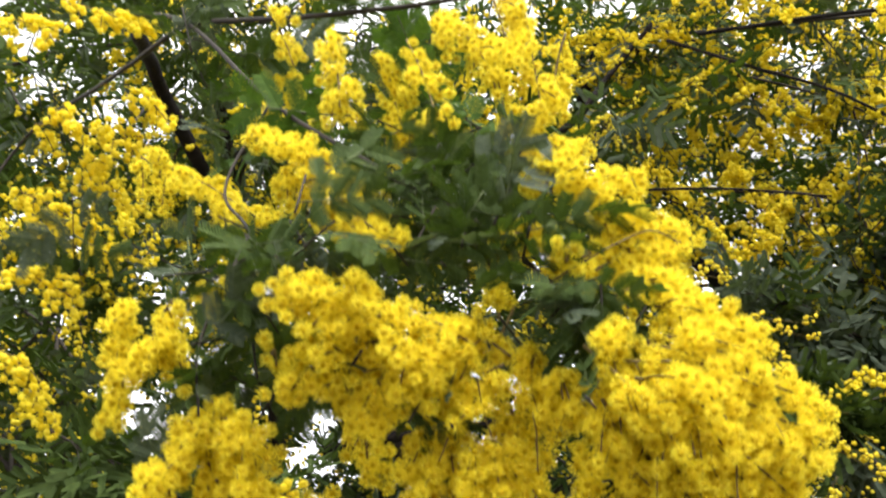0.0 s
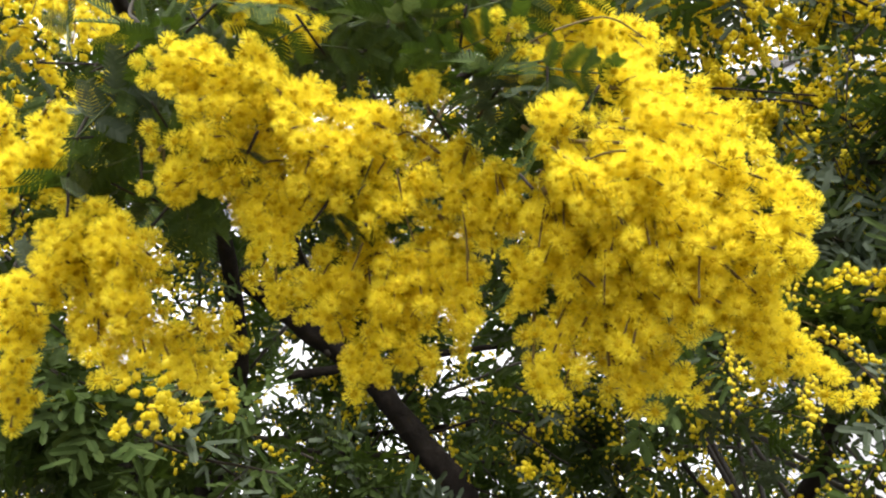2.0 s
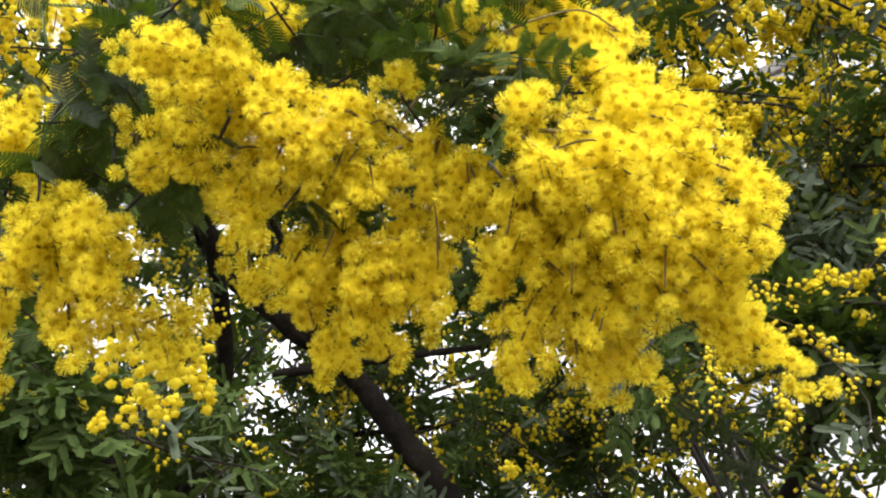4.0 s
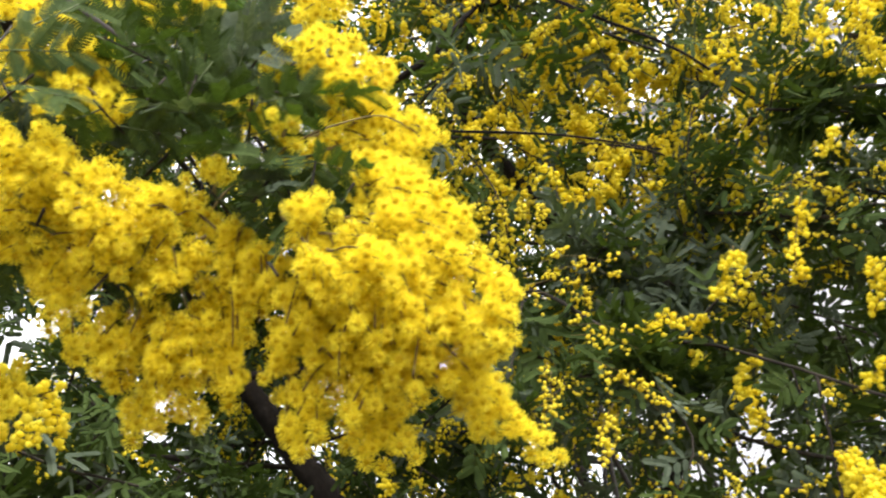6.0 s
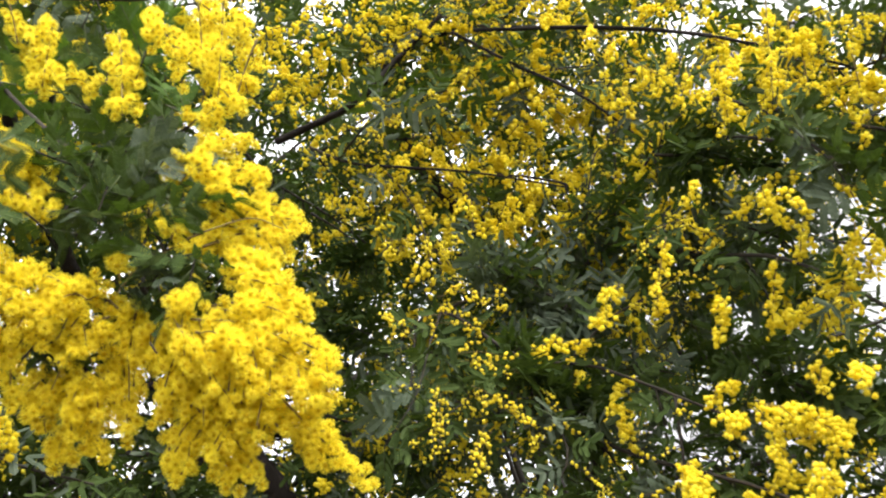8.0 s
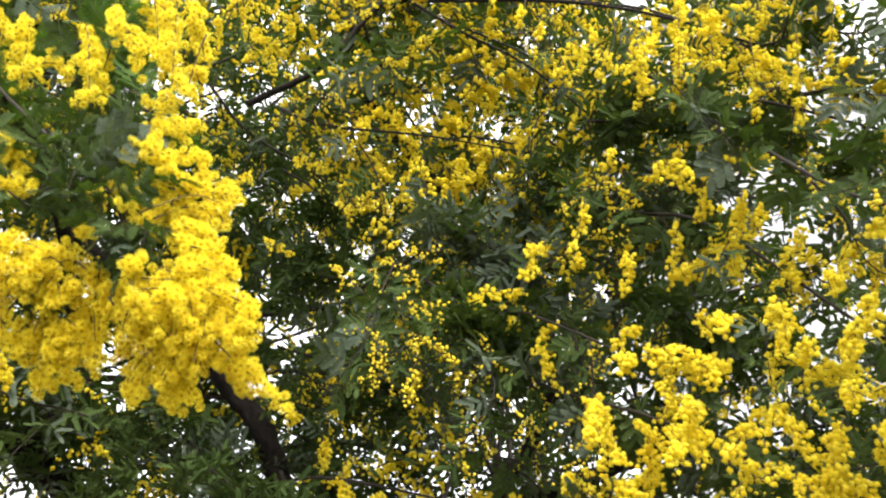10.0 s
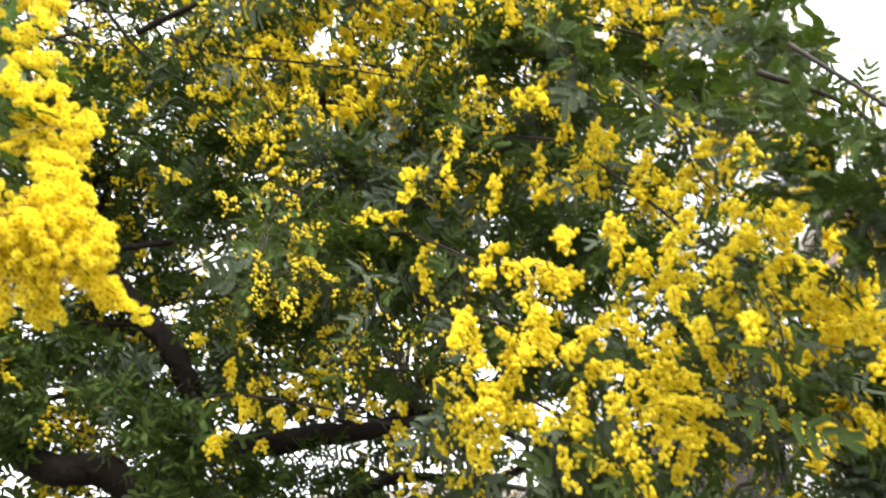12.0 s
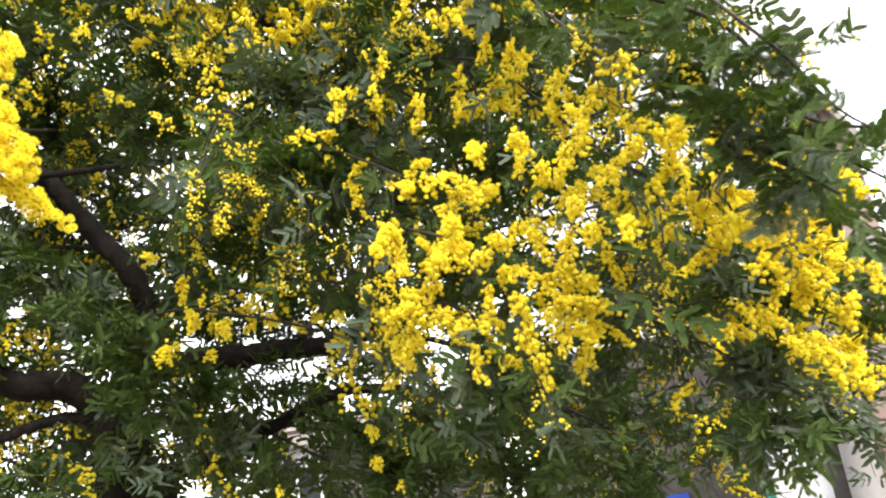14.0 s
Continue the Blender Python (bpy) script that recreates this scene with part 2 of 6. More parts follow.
# ---- the tree ----
TREE = tagged(new("mimosa_tree"), "silver wattle tree in full yellow bloom over fern-like grey-green leaves", "tree")
TREE.location = (0.05, 1.66, 0.0)
bpy.context.view_layer.update()


def wood(name, pts, r0, r1, label="", sides=12, rough=0.05, seed=1, mat=None):
    h = Heap()
    rng = np.random.default_rng(seed)
    c = bend(pts, 8 * len(pts))
    c[1:-1] += rng.normal(size=c[1:-1].shape) * r1 * 0.12
    tube(h, c, np.linspace(r0, r1, len(c)), sides, 0, rough, rng)
    return child(name, h.mesh(name, [mat or BARK]), TREE, label)


DOWN = np.array([0, 0, -1.0])


TAKEN = [np.zeros((1, 3))]


def thinned(p, gap, shared):
    """Drops heads that would sit inside others; the nearest clusters look at each other too."""
    old = np.vstack(TAKEN) if shared else np.zeros((0, 3))
    kept = []
    for q in p:
        near = old if not kept else np.vstack([old, kept])
        if len(near) == 0 or np.min(((near - q) ** 2).sum(1)) > gap * gap:
            kept.append(q)
    kept = np.array(kept) if kept else p[:1]
    if shared:
        TAKEN.append(kept)
    return kept


def plume(base, tip, width=0.02, count=60, size=0.0080, kind="open", lod="near", arch=0.006, seed=None, singles=0, stemlike="flower_spray"):
    """A spray of flowers: an arching stem, side stems that hang from it, and heads all along them."""
    rng = np.random.default_rng(int(abs(base[0] * 7919 + base[2] * 104729 + tip[0] * 1299709) * 1000) % 2 ** 31 if seed is None else seed)
    base, tip = np.array(base), np.array(tip)
    axis = bend([base, (base + tip) / 2 + np.array([0, 0, arch]), tip], 12)
    stems, heads = Heap(), Heap()
    tube(stems, axis, np.linspace(0.0009, 0.0005, 12) * (size / 0.008), 4, 0)
    k = max(2, round(count / 11)) if kind != "bud" else max(3, round(count / 6))
    places, outs = [], []
    for i in range(k):
        s = (i + rng.random()) / k
        j = min(10, int(s * 11))
        o = axis[j] + (axis[j + 1] - axis[j]) * (s * 11 - j)
        t = unit(axis[j + 1] - axis[j])
        side = rng.normal(size=3)
        side -= t * side.dot(t)
        d = unit(unit(side) + 0.55 * t + 0.35 * DOWN)
        ln = width * rng.uniform(0.65, 1.2) * (1.1 - 0.35 * s)
        per = max(2, round(count / k))
        u = np.linspace(0.12, 1, per)
        c = o + np.outer(u, d) * ln + np.outer(u ** 2, DOWN) * ln * 0.3
        if ln > 0.006 and (lod != "far"):
            tube(stems, np.vstack([o, c[::2], c[-1:]]), 0.00045 * (size / 0.008), 3, 0)
        off = rng.normal(size=(per, 3))
        off -= np.outer(off @ d, d)
        off /= np.linalg.norm(off, axis=1)[:, None] + 1e-9
        off[-1] = d
        reach = size * (0.55 if kind != "bud" else 0.75)
        places.append(c + off * reach * rng.uniform(0.7, 1.3, (per, 1)))
    p = thinned(np.vstack(places), size * (0.5 if lod == "near" else 0.46), lod == "near")
    spray = child(stemlike, stems.mesh(stemlike, [STEM]), TREE)
    radius = size / 2 * rng.choice([0.8, 0.92, 1.0, 1.08], len(p), p=[0.15, 0.25, 0.35, 0.25])
    rot = turns(rng, len(p))
    order = rng.permutation(len(p))
    if singles:
        order = np.argsort(p[:, 1])
        singles = min(singles, len(p))
        for i in order[:singles]:
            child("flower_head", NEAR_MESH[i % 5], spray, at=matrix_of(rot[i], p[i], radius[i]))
    rest = order[singles:]
    for g in range(3):
        w = rest[g::3]
        if len(w):
            heads.many(head_template(lod, kind, rng), rot[w] * radius[w][:, None, None], p[w])
    if heads.n:
        child("blossom", heads.mesh("blossom", HEAD_MATS), spray, kind="stuff")
    return spray


def leaf_group(at, count, mat=None, size=1.0, seed=1, way=(0, 0, 0)):
    """Separate leaves on one short twig."""
    rng = np.random.default_rng(seed * 31 + int(abs(at[0]) * 5000))
    at = np.array(at)
    reach = 0.02 * size * size
    h = Heap()
    way = unit(np.array(way) + rng.normal(size=3) * 0.4)
    axis = np.array([at + way * reach * s for s in np.linspace(-1, 1, 5)])
    tube(h, axis, 0.0006, 4, 0)
    twig = child("leafy_twig", h.mesh("leafy_twig", [TWIG]), TREE)
    for i in range(count):
        p = at + way * reach * (2 * (i + 0.5) / count - 1)
        d = unit(way * 0.5 + rng.normal(size=3) * np.array([1, 0.7, 0.8]))
        mm = mat or (GLAUCOUS if rng.random() < 0.22 else LEAF)
        child("leaf", NEAR_LEAF[mm.name, int(rng.integers(4))], twig, at=matrix_of(facing(d, rng), p, size * rng.uniform(0.8, 1.2)))


# ---- twigs with leaves and flowers, shared by the boughs of the crown ----
def twig_meshes(seed, lod, leaves, racemes, per, size, kind, mats):
    """Stem, foliage and flowers of a twig 0.2 m long that grows along x and droops."""
    rng = np.random.default_rng(seed)
    axis = bend([(0, 0, 0), (0.07, rng.normal() * 0.008, 0.008), (0.14, rng.normal() * 0.012, 0.0), (0.20, rng.normal() * 0.02, -0.03)], 14)
    st, fo, fl = Heap(), Heap(), Heap()
    tube(st, axis, np.linspace(0.0016, 0.0006, 14), 5, 0)
    for i in range(leaves):
        s = (i + rng.random()) / leaves
        p = axis[min(13, int(s * 13.99))]
        a = i * 2.4 + rng.normal() * 0.5
        d = np.array([0.45, math.cos(a), math.sin(a) * 0.8])
        add_leaves(fo, rng, p, d, lod, rng.uniform(0.8, 1.3), 0 if rng.random() < 0.75 else 1)
    for i in range(racemes):
        s = (i + rng.random()) / racemes
        p = axis[min(13, int(s * 13.99))]
        a = rng.random() * 6.28
        d = unit(np.array([0.5, math.cos(a), math.sin(a) * 0.7 - 0.35]))
        ln = rng.uniform(0.02, 0.045)
        u = np.linspace(0.15, 1, per)
        c = p + np.outer(u, d) * ln + np.outer(u ** 2, DOWN) * ln * 0.35
        tube(st, np.vstack([p, c[::3], c[-1:]]), 0.0005, 3, 0)
        off = rng.normal(size=(per, 3))
        off /= np.linalg.norm(off, axis=1)[:, None]
        r = size / 2 * rng.uniform(0.75, 1.1, per)
        fl.many(head_template(lod, kind, rng), turns(rng, per) * r[:, None, None], c + off * size * 0.75)
    return (st.mesh("twig", [TWIG]), fo.mesh("foliage", [*mats, RACHIS]), fl.mesh("blossom", HEAD_MATS) if fl.n else None)


GREENS, GREYS = [LEAF, GLAUCOUS], [GLAUCOUS, LEAF]
TWIGS = {
    "leafy": [twig_meshes(11 + i, "mid", 20, 1, 8, 0.0045, "half", (GREENS, GREYS, GREENS)[i]) for i in range(3)],
    "bud": [twig_meshes(21 + i, "far", 14, 13, 9, 0.0042, "bud", GREENS) for i in range(3)],
    "flower": [twig_meshes(31 + i, "far", 9, 14, 12, 0.0070, "open", (GREENS, GREYS, GREENS)[i]) for i in range(3)],
}


def set_twig(kind, at, way, rng, size=1.0):
    st, fo, fl = TWIGS[kind][rng.integers(len(TWIGS[kind]))]
    m = matrix_of(facing(way, rng, 1.6), at, size)
    t = child("twig", st, TREE, at=m)
    for name, me in (("foliage", fo), ("blossom", fl)):
        if me:
            ob = tagged(new(name, me), kind="stuff")
            ob.parent = t
    return t


def bough(pts, r0, r1, twigs, kinds, seed, spread=1.0, size=1.0, name="branch", droop=0.3, mat=None):
    """A branch with twigs all along it."""
    rng = np.random.default_rng(seed)
    ob = wood(name, pts, r0, r1, sides=8, seed=seed, mat=mat or TWIG)
    c = bend(pts, 60)
    for i in range(twigs):
        s = (i + rng.random()) / twigs
        j = min(57, int(s * 59))
        t = unit(c[j + 1] - c[j])
        side = rng.normal(size=3)
        side -= t * side.dot(t)
        d = unit(unit(side) * spread + 0.6 * t + DOWN * droop)
        set_twig(kinds[rng.integers(len(kinds))], c[j], d, rng, size * rng.uniform(0.75, 1.2))
    return ob


def crown_bough(pts, r0, r1, twigs, flowers, seed, size=1.0, grey=0.25, spread=1.0, bare=0.0):
    """A branch of the crown further off: its leaves and its flowers are one mesh each."""
    rng = np.random.default_rng(seed)
    ob = wood("branch", pts, r0, r1, sides=7, seed=seed, mat=TWIG)
    c = bend(pts, 60)
    st, fo, fl = Heap(), Heap(), Heap()
    for i in range(twigs):
        j = min(57, int((bare + (1 - bare) * (i + rng.random()) / twigs) * 59))
        t = unit(c[j + 1] - c[j])
        side = rng.normal(size=3)
        side -= t * side.dot(t)
        d = unit(unit(side) * spread + 0.5 * t + DOWN * 0.2)
        ln = rng.uniform(0.14, 0.26) * size
        axis = np.array([c[j] + d * ln * u + DOWN * ln * 0.3 * u * u for u in np.linspace(0, 1, 8)])
        tube(st, axis[::2], np.linspace(0.0016, 0.0007, 4), 3, 0)
        blooming = rng.random() < flowers
        for q in range(8 if blooming else 15):
            p = axis[rng.integers(1, 8)]
            way = unit(d * 0.4 + rng.normal(size=3) * np.array([1, 1, 0.7]))
            add_leaves(fo, rng, p, way, "far" if size < 1.15 else "back", rng.uniform(0.9, 1.5) * size, 1 if rng.random() < grey else 0)
        if blooming:
            per = 10 if size < 1.15 else 7
            for q in range(9 if size < 1.15 else 7):
                p = axis[rng.integers(1, 8)]
                way = unit(rng.normal(size=3) + d * 0.5 + DOWN * 0.4)
                u = np.linspace(0.1, 1, per)[:, None]
                l2 = rng.uniform(0.03, 0.06) * size
                off = rng.normal(size=(per, 3)) * 0.0036 * size
                r = 0.0041 * size * rng.uniform(0.7, 1.15, per)
                fl.many(head_template("far" if size < 0.85 else "speck", "open", rng), turns(rng, per) * r[:, None, None], p + u * way * l2 + u * u * DOWN * l2 * 0.35 + off)
    for name, heap, mats in (("brushwood", st, [TWIG]), ("foliage", fo, [LEAF, GLAUCOUS, RACHIS]), ("blossom", fl, HEAD_MATS)):
        if heap.n:
            child(name, heap.mesh(name, mats), ob, kind="stuff")
    return ob


def bloom_along(pts, count, seed, size=0.0070, reach=0.045, heads=84, kind="open"):
    """Sprays of flowers that stand off a branch, most of them hanging."""
    rng = np.random.default_rng(seed)
    c = bend(pts, 50)
    for i in range(count):
        j = min(48, int((i + rng.random()) / count * 49))
        t = unit(c[j + 1] - c[j])
        d = unit(rng.normal(size=3) * np.array([1, 0.9, 0.7]) + 0.4 * t + np.array([0, -0.5, -0.25]))
        base = c[j] + d * 0.008
        plume(base, base + d * reach * rng.uniform(0.6, 1.4), rng.uniform(0.010, 0.015), int(heads * rng.uniform(0.5, 1.4)), size * rng.uniform(0.85, 1.05), kind, "mid" if kind == "open" else "far", seed=seed * 100 + i)


def leaf_mass(pts, radius, leaves, seed, grey=0.15, size=1.1, lod="far"):
    """A dense tuft of feathery foliage round a short branch, leaves gathered on side twigs."""
    rng = np.random.default_rng(seed)
    ob = wood("branch", pts, 0.0022, 0.0009, sides=6, seed=seed, mat=TWIG)
    c = bend(pts, 40)
    st, fo = Heap(), Heap()
    per = 9
    for i in range(max(1, leaves // per)):
        j = int(rng.integers(0, 39))
        t = unit(c[j + 1] - c[j])
        d = unit(rng.normal(size=3) * np.array([1, 1, 0.8]) + 0.4 * t)
        ln = radius * rng.uniform(0.5, 1.15)
        axis = np.array([c[j] + d * ln * u + DOWN * ln * 0.25 * u * u for u in np.linspace(0, 1, 6)])
        tube(st, axis[::2], np.linspace(0.0012, 0.0006, 3), 3, 0)
        mat = 1 if rng.random() < grey else 0
        for q in range(per):
            way = unit(d * 0.5 + rng.normal(size=3) * np.array([1, 1, 0.6]))
            add_leaves(fo, rng, axis[rng.integers(1, 6)], way, lod, size * rng.uniform(0.75, 1.2), mat)
    for name, heap, mats in (("brushwood", st, [TWIG]), ("foliage", fo, [LEAF, GLAUCOUS, RACHIS])):
        child(name, heap.mesh(name, mats), ob, kind="stuff")
    return ob


# ---- trunk and limbs ----
wood("trunk", [(0.05, 1.66, -0.02), (0.02, 1.65, 0.5), (0.06, 1.60, 1.1), (0.064, 1.551, 1.579), (0.053, 1.514, 1.709)], 0.075, 0.038, "dark rough trunk", 18, .09, seed=2)
wood("limb", [(0.05, 1.524, 1.674), (-0.033, 1.509, 1.732), (-0.144, 1.505, 1.751), (-0.298, 1.469, 1.884), (-0.398, 1.449, 1.959), (-0.572, 1.421, 2.069), (-0.89, 1.344, 2.173), (-1.176, 1.163, 2.275)], 0.034, 0.012, "thick dark limb curving up", 16, .08, seed=5)
wood("limb", [(0.048, 1.521, 1.684), (0.128, 1.503, 1.742), (0.262, 1.497, 1.758), (0.408, 1.493, 1.765), (0.548, 1.487, 1.776), (0.851, 1.309, 1.84)], 0.034, 0.014, "thick dark level limb", 16, .08, seed=3)
wood("limb", [(0.15, 1.506, 1.732), (0.139, 1.476, 1.838), (0.104, 1.448, 1.939), (0.023, 1.418, 2.046), (-0.063, 1.39, 2.149), (-0.232, 1.355, 2.281), (-0.325, 1.318, 2.414), (-0.341, 1.036, 2.674)], 0.028, 0.011, "dark limb rising at a slant", 16, .08, seed=4)
wood("limb", [(-0.357, 1.459, 1.922), (-0.317, 1.449, 1.956), (-0.264, 1.4, 2.126), (-0.264, 1.143, 2.296), (-0.327, 0.754, 2.385), (-0.244, 0.473, 2.164)], 0.022, 0.006, "", 12, seed=6)
wood("limb", [(-0.215, 1.542, 1.625), (-0.078, 1.528, 1.667), (0.042, 1.527, 1.663)], 0.010, 0.014, "", 10, seed=7)
wood("limb", [(0.16, 1.562, 1.535), (0.356, 1.541, 1.6), (0.516, 1.52, 1.663), (0.667, 1.519, 1.659)], 0.018, 0.009, "", 10, seed=8)
wood("limb", [(0.466, 1.528, 1.639), (0.512, 1.539, 1.599), (0.585, 1.542, 1.582), (0.701, 1.534, 1.607), (0.866, 1.508, 1.687), (0.976, 1.44, 1.739)], 0.013, 0.007, "", 10, seed=9)
wood("limb", [(-0.175, 1.349, 2.116), (-0.055, 1.343, 2.129), (0.09, 1.337, 2.143), (0.221, 1.332, 2.155)], 0.009, 0.005, "", 10, seed=10)
wood("limb", [(0.045, 1.62, 1.02), (0.08, 1.58, 1.15), (0.16, 1.562, 1.535)], 0.022, 0.018, "", 10, seed=11)
wood("limb", [(0.568, 1.486, 1.78), (0.626, 1.16, 2.007), (0.258, 0.899, 2.392), (0.367, 0.767, 2.484)], 0.015, 0.006, "", 10, seed=12)

# ---- the flowering bough that reaches to the viewer ----
wood("bough", [(-0.244, 0.473, 2.164), (-0.163, 0.399, 2.055), (-0.086, 0.361, 1.929), (-0.028, 0.33, 1.852), (0.035, 0.308, 1.782), (0.06, 0.291, 1.73), (0.069, 0.272, 1.694)], 0.0020, 0.0005, "grey-brown bough hung with dense flowers", 8, seed=21, mat=TWIG)
wood("branch", [(-0.086, 0.361, 1.929), (-0.104, 0.351, 1.854), (-0.079, 0.316, 1.794), (-0.051, 0.311, 1.739), (-0.019, 0.311, 1.717), (0.012, 0.318, 1.711)], 0.0010, 0.0005, "", 6, seed=22, mat=TWIG)
wood("branch", [(-0.079, 0.316, 1.794), (-0.093, 0.308, 1.732), (-0.09, 0.308, 1.696)], 0.0009, 0.0005, "", 6, seed=23, mat=TWIG)
wood("branch", [(-0.163, 0.399, 2.055), (-0.059, 0.351, 1.997), (0.028, 0.325, 1.975), (0.083, 0.314, 1.974)], 0.0022, 0.0014, "", 6, seed=24, mat=TWIG)
wood("branch", [(-0.163, 0.399, 2.055), (-0.263, 0.493, 2.096), (-0.382, 0.61, 2.163), (-0.437, 0.636, 2.077)], 0.0022, 0.0012, "", 6, seed=25, mat=TWIG)

# right-hand hanging cluster
plume((0.074, 0.275, 1.700), (0.126, 0.275, 1.696), 0.01, 100, singles=999)
plume((0.074, 0.272, 1.693), (0.139, 0.278, 1.678), 0.012, 140, singles=999)
plume((0.077, 0.272, 1.686), (0.144, 0.284, 1.663), 0.012, 150, singles=999)
plume((0.080, 0.275, 1.682), (0.138, 0.288, 1.657), 0.013, 140, singles=999)
plume((0.085, 0.278, 1.676), (0.130, 0.294, 1.648), 0.013, 130, singles=999)
plume((0.089, 0.285, 1.672), (0.113, 0.299, 1.647), 0.013, 110, singles=999)
plume((0.093, 0.291, 1.674), (0.100, 0.315, 1.636), 0.013, 130, singles=999)
plume((0.084, 0.287, 1.680), (0.086, 0.318, 1.634), 0.014, 140, singles=999)
plume((0.074, 0.285, 1.690), (0.074, 0.319, 1.639), 0.013, 130, singles=999)
plume((0.068, 0.288, 1.695), (0.063, 0.324, 1.640), 0.009, 90, singles=999)
plume((0.077, 0.272, 1.675), (0.110, 0.283, 1.656), 0.012, 120, singles=999)
plume((0.064, 0.270, 1.697), (0.076, 0.276, 1.685), 0.009, 50, singles=999)
plume((0.072, 0.271, 1.685), (0.093, 0.284, 1.663), 0.012, 110, singles=999)
plume((0.073, 0.288, 1.704), (0.131, 0.305, 1.673), 0.014, 120, singles=999)
plume((0.076, 0.294, 1.695), (0.101, 0.320, 1.653), 0.014, 110, singles=999)
plume((0.099, 0.275, 1.709), (0.124, 0.278, 1.702), 0.008, 45, singles=999)
plume((0.066, 0.282, 1.683), (0.075, 0.298, 1.658), 0.012, 90, singles=999)
plume((0.088, 0.286, 1.664), (0.096, 0.301, 1.641), 0.011, 90, singles=999)
plume((0.124, 0.304, 1.651), (0.134, 0.311, 1.640), 0.008, 40, singles=999)
plume((0.129, 0.305, 1.650), (0.160, 0.323, 1.630), 0.0065, 60, arch=0.002, singles=999)
plume((0.138, 0.308, 1.649), (0.144, 0.316, 1.637), 0.006, 24, singles=999)
# upper right part of it
plume((0.067, 0.287, 1.749), (0.126, 0.312, 1.780), 0.011, 90, arch=0.008, singles=999)
plume((0.070, 0.290, 1.753), (0.103, 0.301, 1.784), 0.01, 80, arch=0.008, singles=999)
plume((0.074, 0.289, 1.745), (0.116, 0.313, 1.764), 0.012, 80, arch=0.008, singles=999)
plume((0.083, 0.299, 1.765), (0.117, 0.317, 1.793), 0.011, 60, arch=0.008, singles=999)
plume((0.081, 0.290, 1.733), (0.114, 0.293, 1.730), 0.009, 50, arch=0.008, singles=999)
plume((0.091, 0.274, 1.717), (0.128, 0.281, 1.699), 0.009, 70, arch=0.008, singles=999)
plume((0.071, 0.304, 1.798), (0.104, 0.295, 1.801), 0.008, 60, size=0.0075, singles=999)
plume((0.061, 0.334, 1.848), (0.091, 0.326, 1.850), 0.01, 60, size=0.0075, singles=999)
plume((0.051, 0.343, 1.874), (0.068, 0.337, 1.878), 0.009, 30, size=0.0075, singles=999)
plume((-0.025, 0.392, 2.008), (-0.008, 0.410, 1.975), 0.014, 70, size=0.0085)
plume((-0.011, 0.396, 1.961), (-0.002, 0.417, 1.926), 0.012, 64, size=0.0085)
plume((0.024, 0.378, 2.015), (0.054, 0.387, 1.992), 0.016, 80, size=0.0085)
plume((0.054, 0.368, 1.983), (0.061, 0.392, 1.945), 0.014, 80, size=0.0085)
plume((0.074, 0.367, 2.015), (0.083, 0.380, 1.993), 0.014, 50, size=0.0085)
plume((-0.070, 0.421, 1.978), (-0.036, 0.417, 1.974), 0.011, 44, size=0.0085)
plume((-0.102, 0.421, 2.026), (-0.080, 0.432, 2.003), 0.014, 56, size=0.0085)
plume((-0.111, 0.424, 1.986), (-0.090, 0.426, 1.978), 0.012, 40, size=0.0085)
plume((0.057, 0.297, 1.792), (0.074, 0.287, 1.803), 0.01, 40, size=0.0075, singles=999)
plume((0.064, 0.284, 1.792), (0.083, 0.288, 1.781), 0.01, 40, size=0.0075, singles=999)
plume((0.060, 0.276, 1.741), (0.063, 0.273, 1.743), 0.004, 5, singles=999)
# middle cluster
plume((-0.027, 0.279, 1.721), (-0.055, 0.276, 1.729), 0.009, 70, singles=999)
plume((-0.012, 0.281, 1.718), (-0.044, 0.273, 1.732), 0.009, 80, singles=999)
plume((-0.005, 0.284, 1.711), (-0.030, 0.275, 1.728), 0.01, 80, singles=999)
plume((0.021, 0.289, 1.712), (-0.015, 0.284, 1.723), 0.01, 90, singles=999)
plume((0.036, 0.298, 1.711), (0.004, 0.292, 1.723), 0.009, 70, singles=999)
plume((0.033, 0.298, 1.729), (0.030, 0.293, 1.737), 0.006, 16, singles=999)
plume((-0.016, 0.286, 1.715), (-0.037, 0.297, 1.701), 0.01, 70, singles=999)
plume((-0.031, 0.289, 1.711), (-0.045, 0.291, 1.711), 0.007, 24, singles=999)
plume((-0.030, 0.294, 1.710), (-0.055, 0.302, 1.700), 0.008, 44, singles=999)
plume((-0.005, 0.290, 1.708), (-0.027, 0.304, 1.689), 0.011, 80, singles=999)
plume((0.010, 0.291, 1.711), (-0.012, 0.304, 1.693), 0.01, 70, singles=999)
plume((0.021, 0.294, 1.709), (0.003, 0.301, 1.700), 0.009, 60, singles=999)
plume((0.032, 0.293, 1.705), (0.018, 0.304, 1.690), 0.009, 60, singles=999)
plume((0.045, 0.291, 1.708), (0.042, 0.302, 1.691), 0.008, 44, singles=999)
plume((0.052, 0.289, 1.699), (0.057, 0.299, 1.683), 0.008, 44, singles=999)
plume((0.011, 0.290, 1.701), (-0.005, 0.292, 1.700), 0.01, 60, singles=999)
plume((0.018, 0.315, 1.686), (-0.004, 0.330, 1.665), 0.011, 90, singles=999)
plume((0.018, 0.316, 1.685), (0.007, 0.338, 1.651), 0.012, 120, singles=999)
plume((0.020, 0.314, 1.683), (0.022, 0.332, 1.656), 0.012, 110, singles=999)
plume((0.023, 0.312, 1.682), (0.044, 0.325, 1.660), 0.01, 90, singles=999)
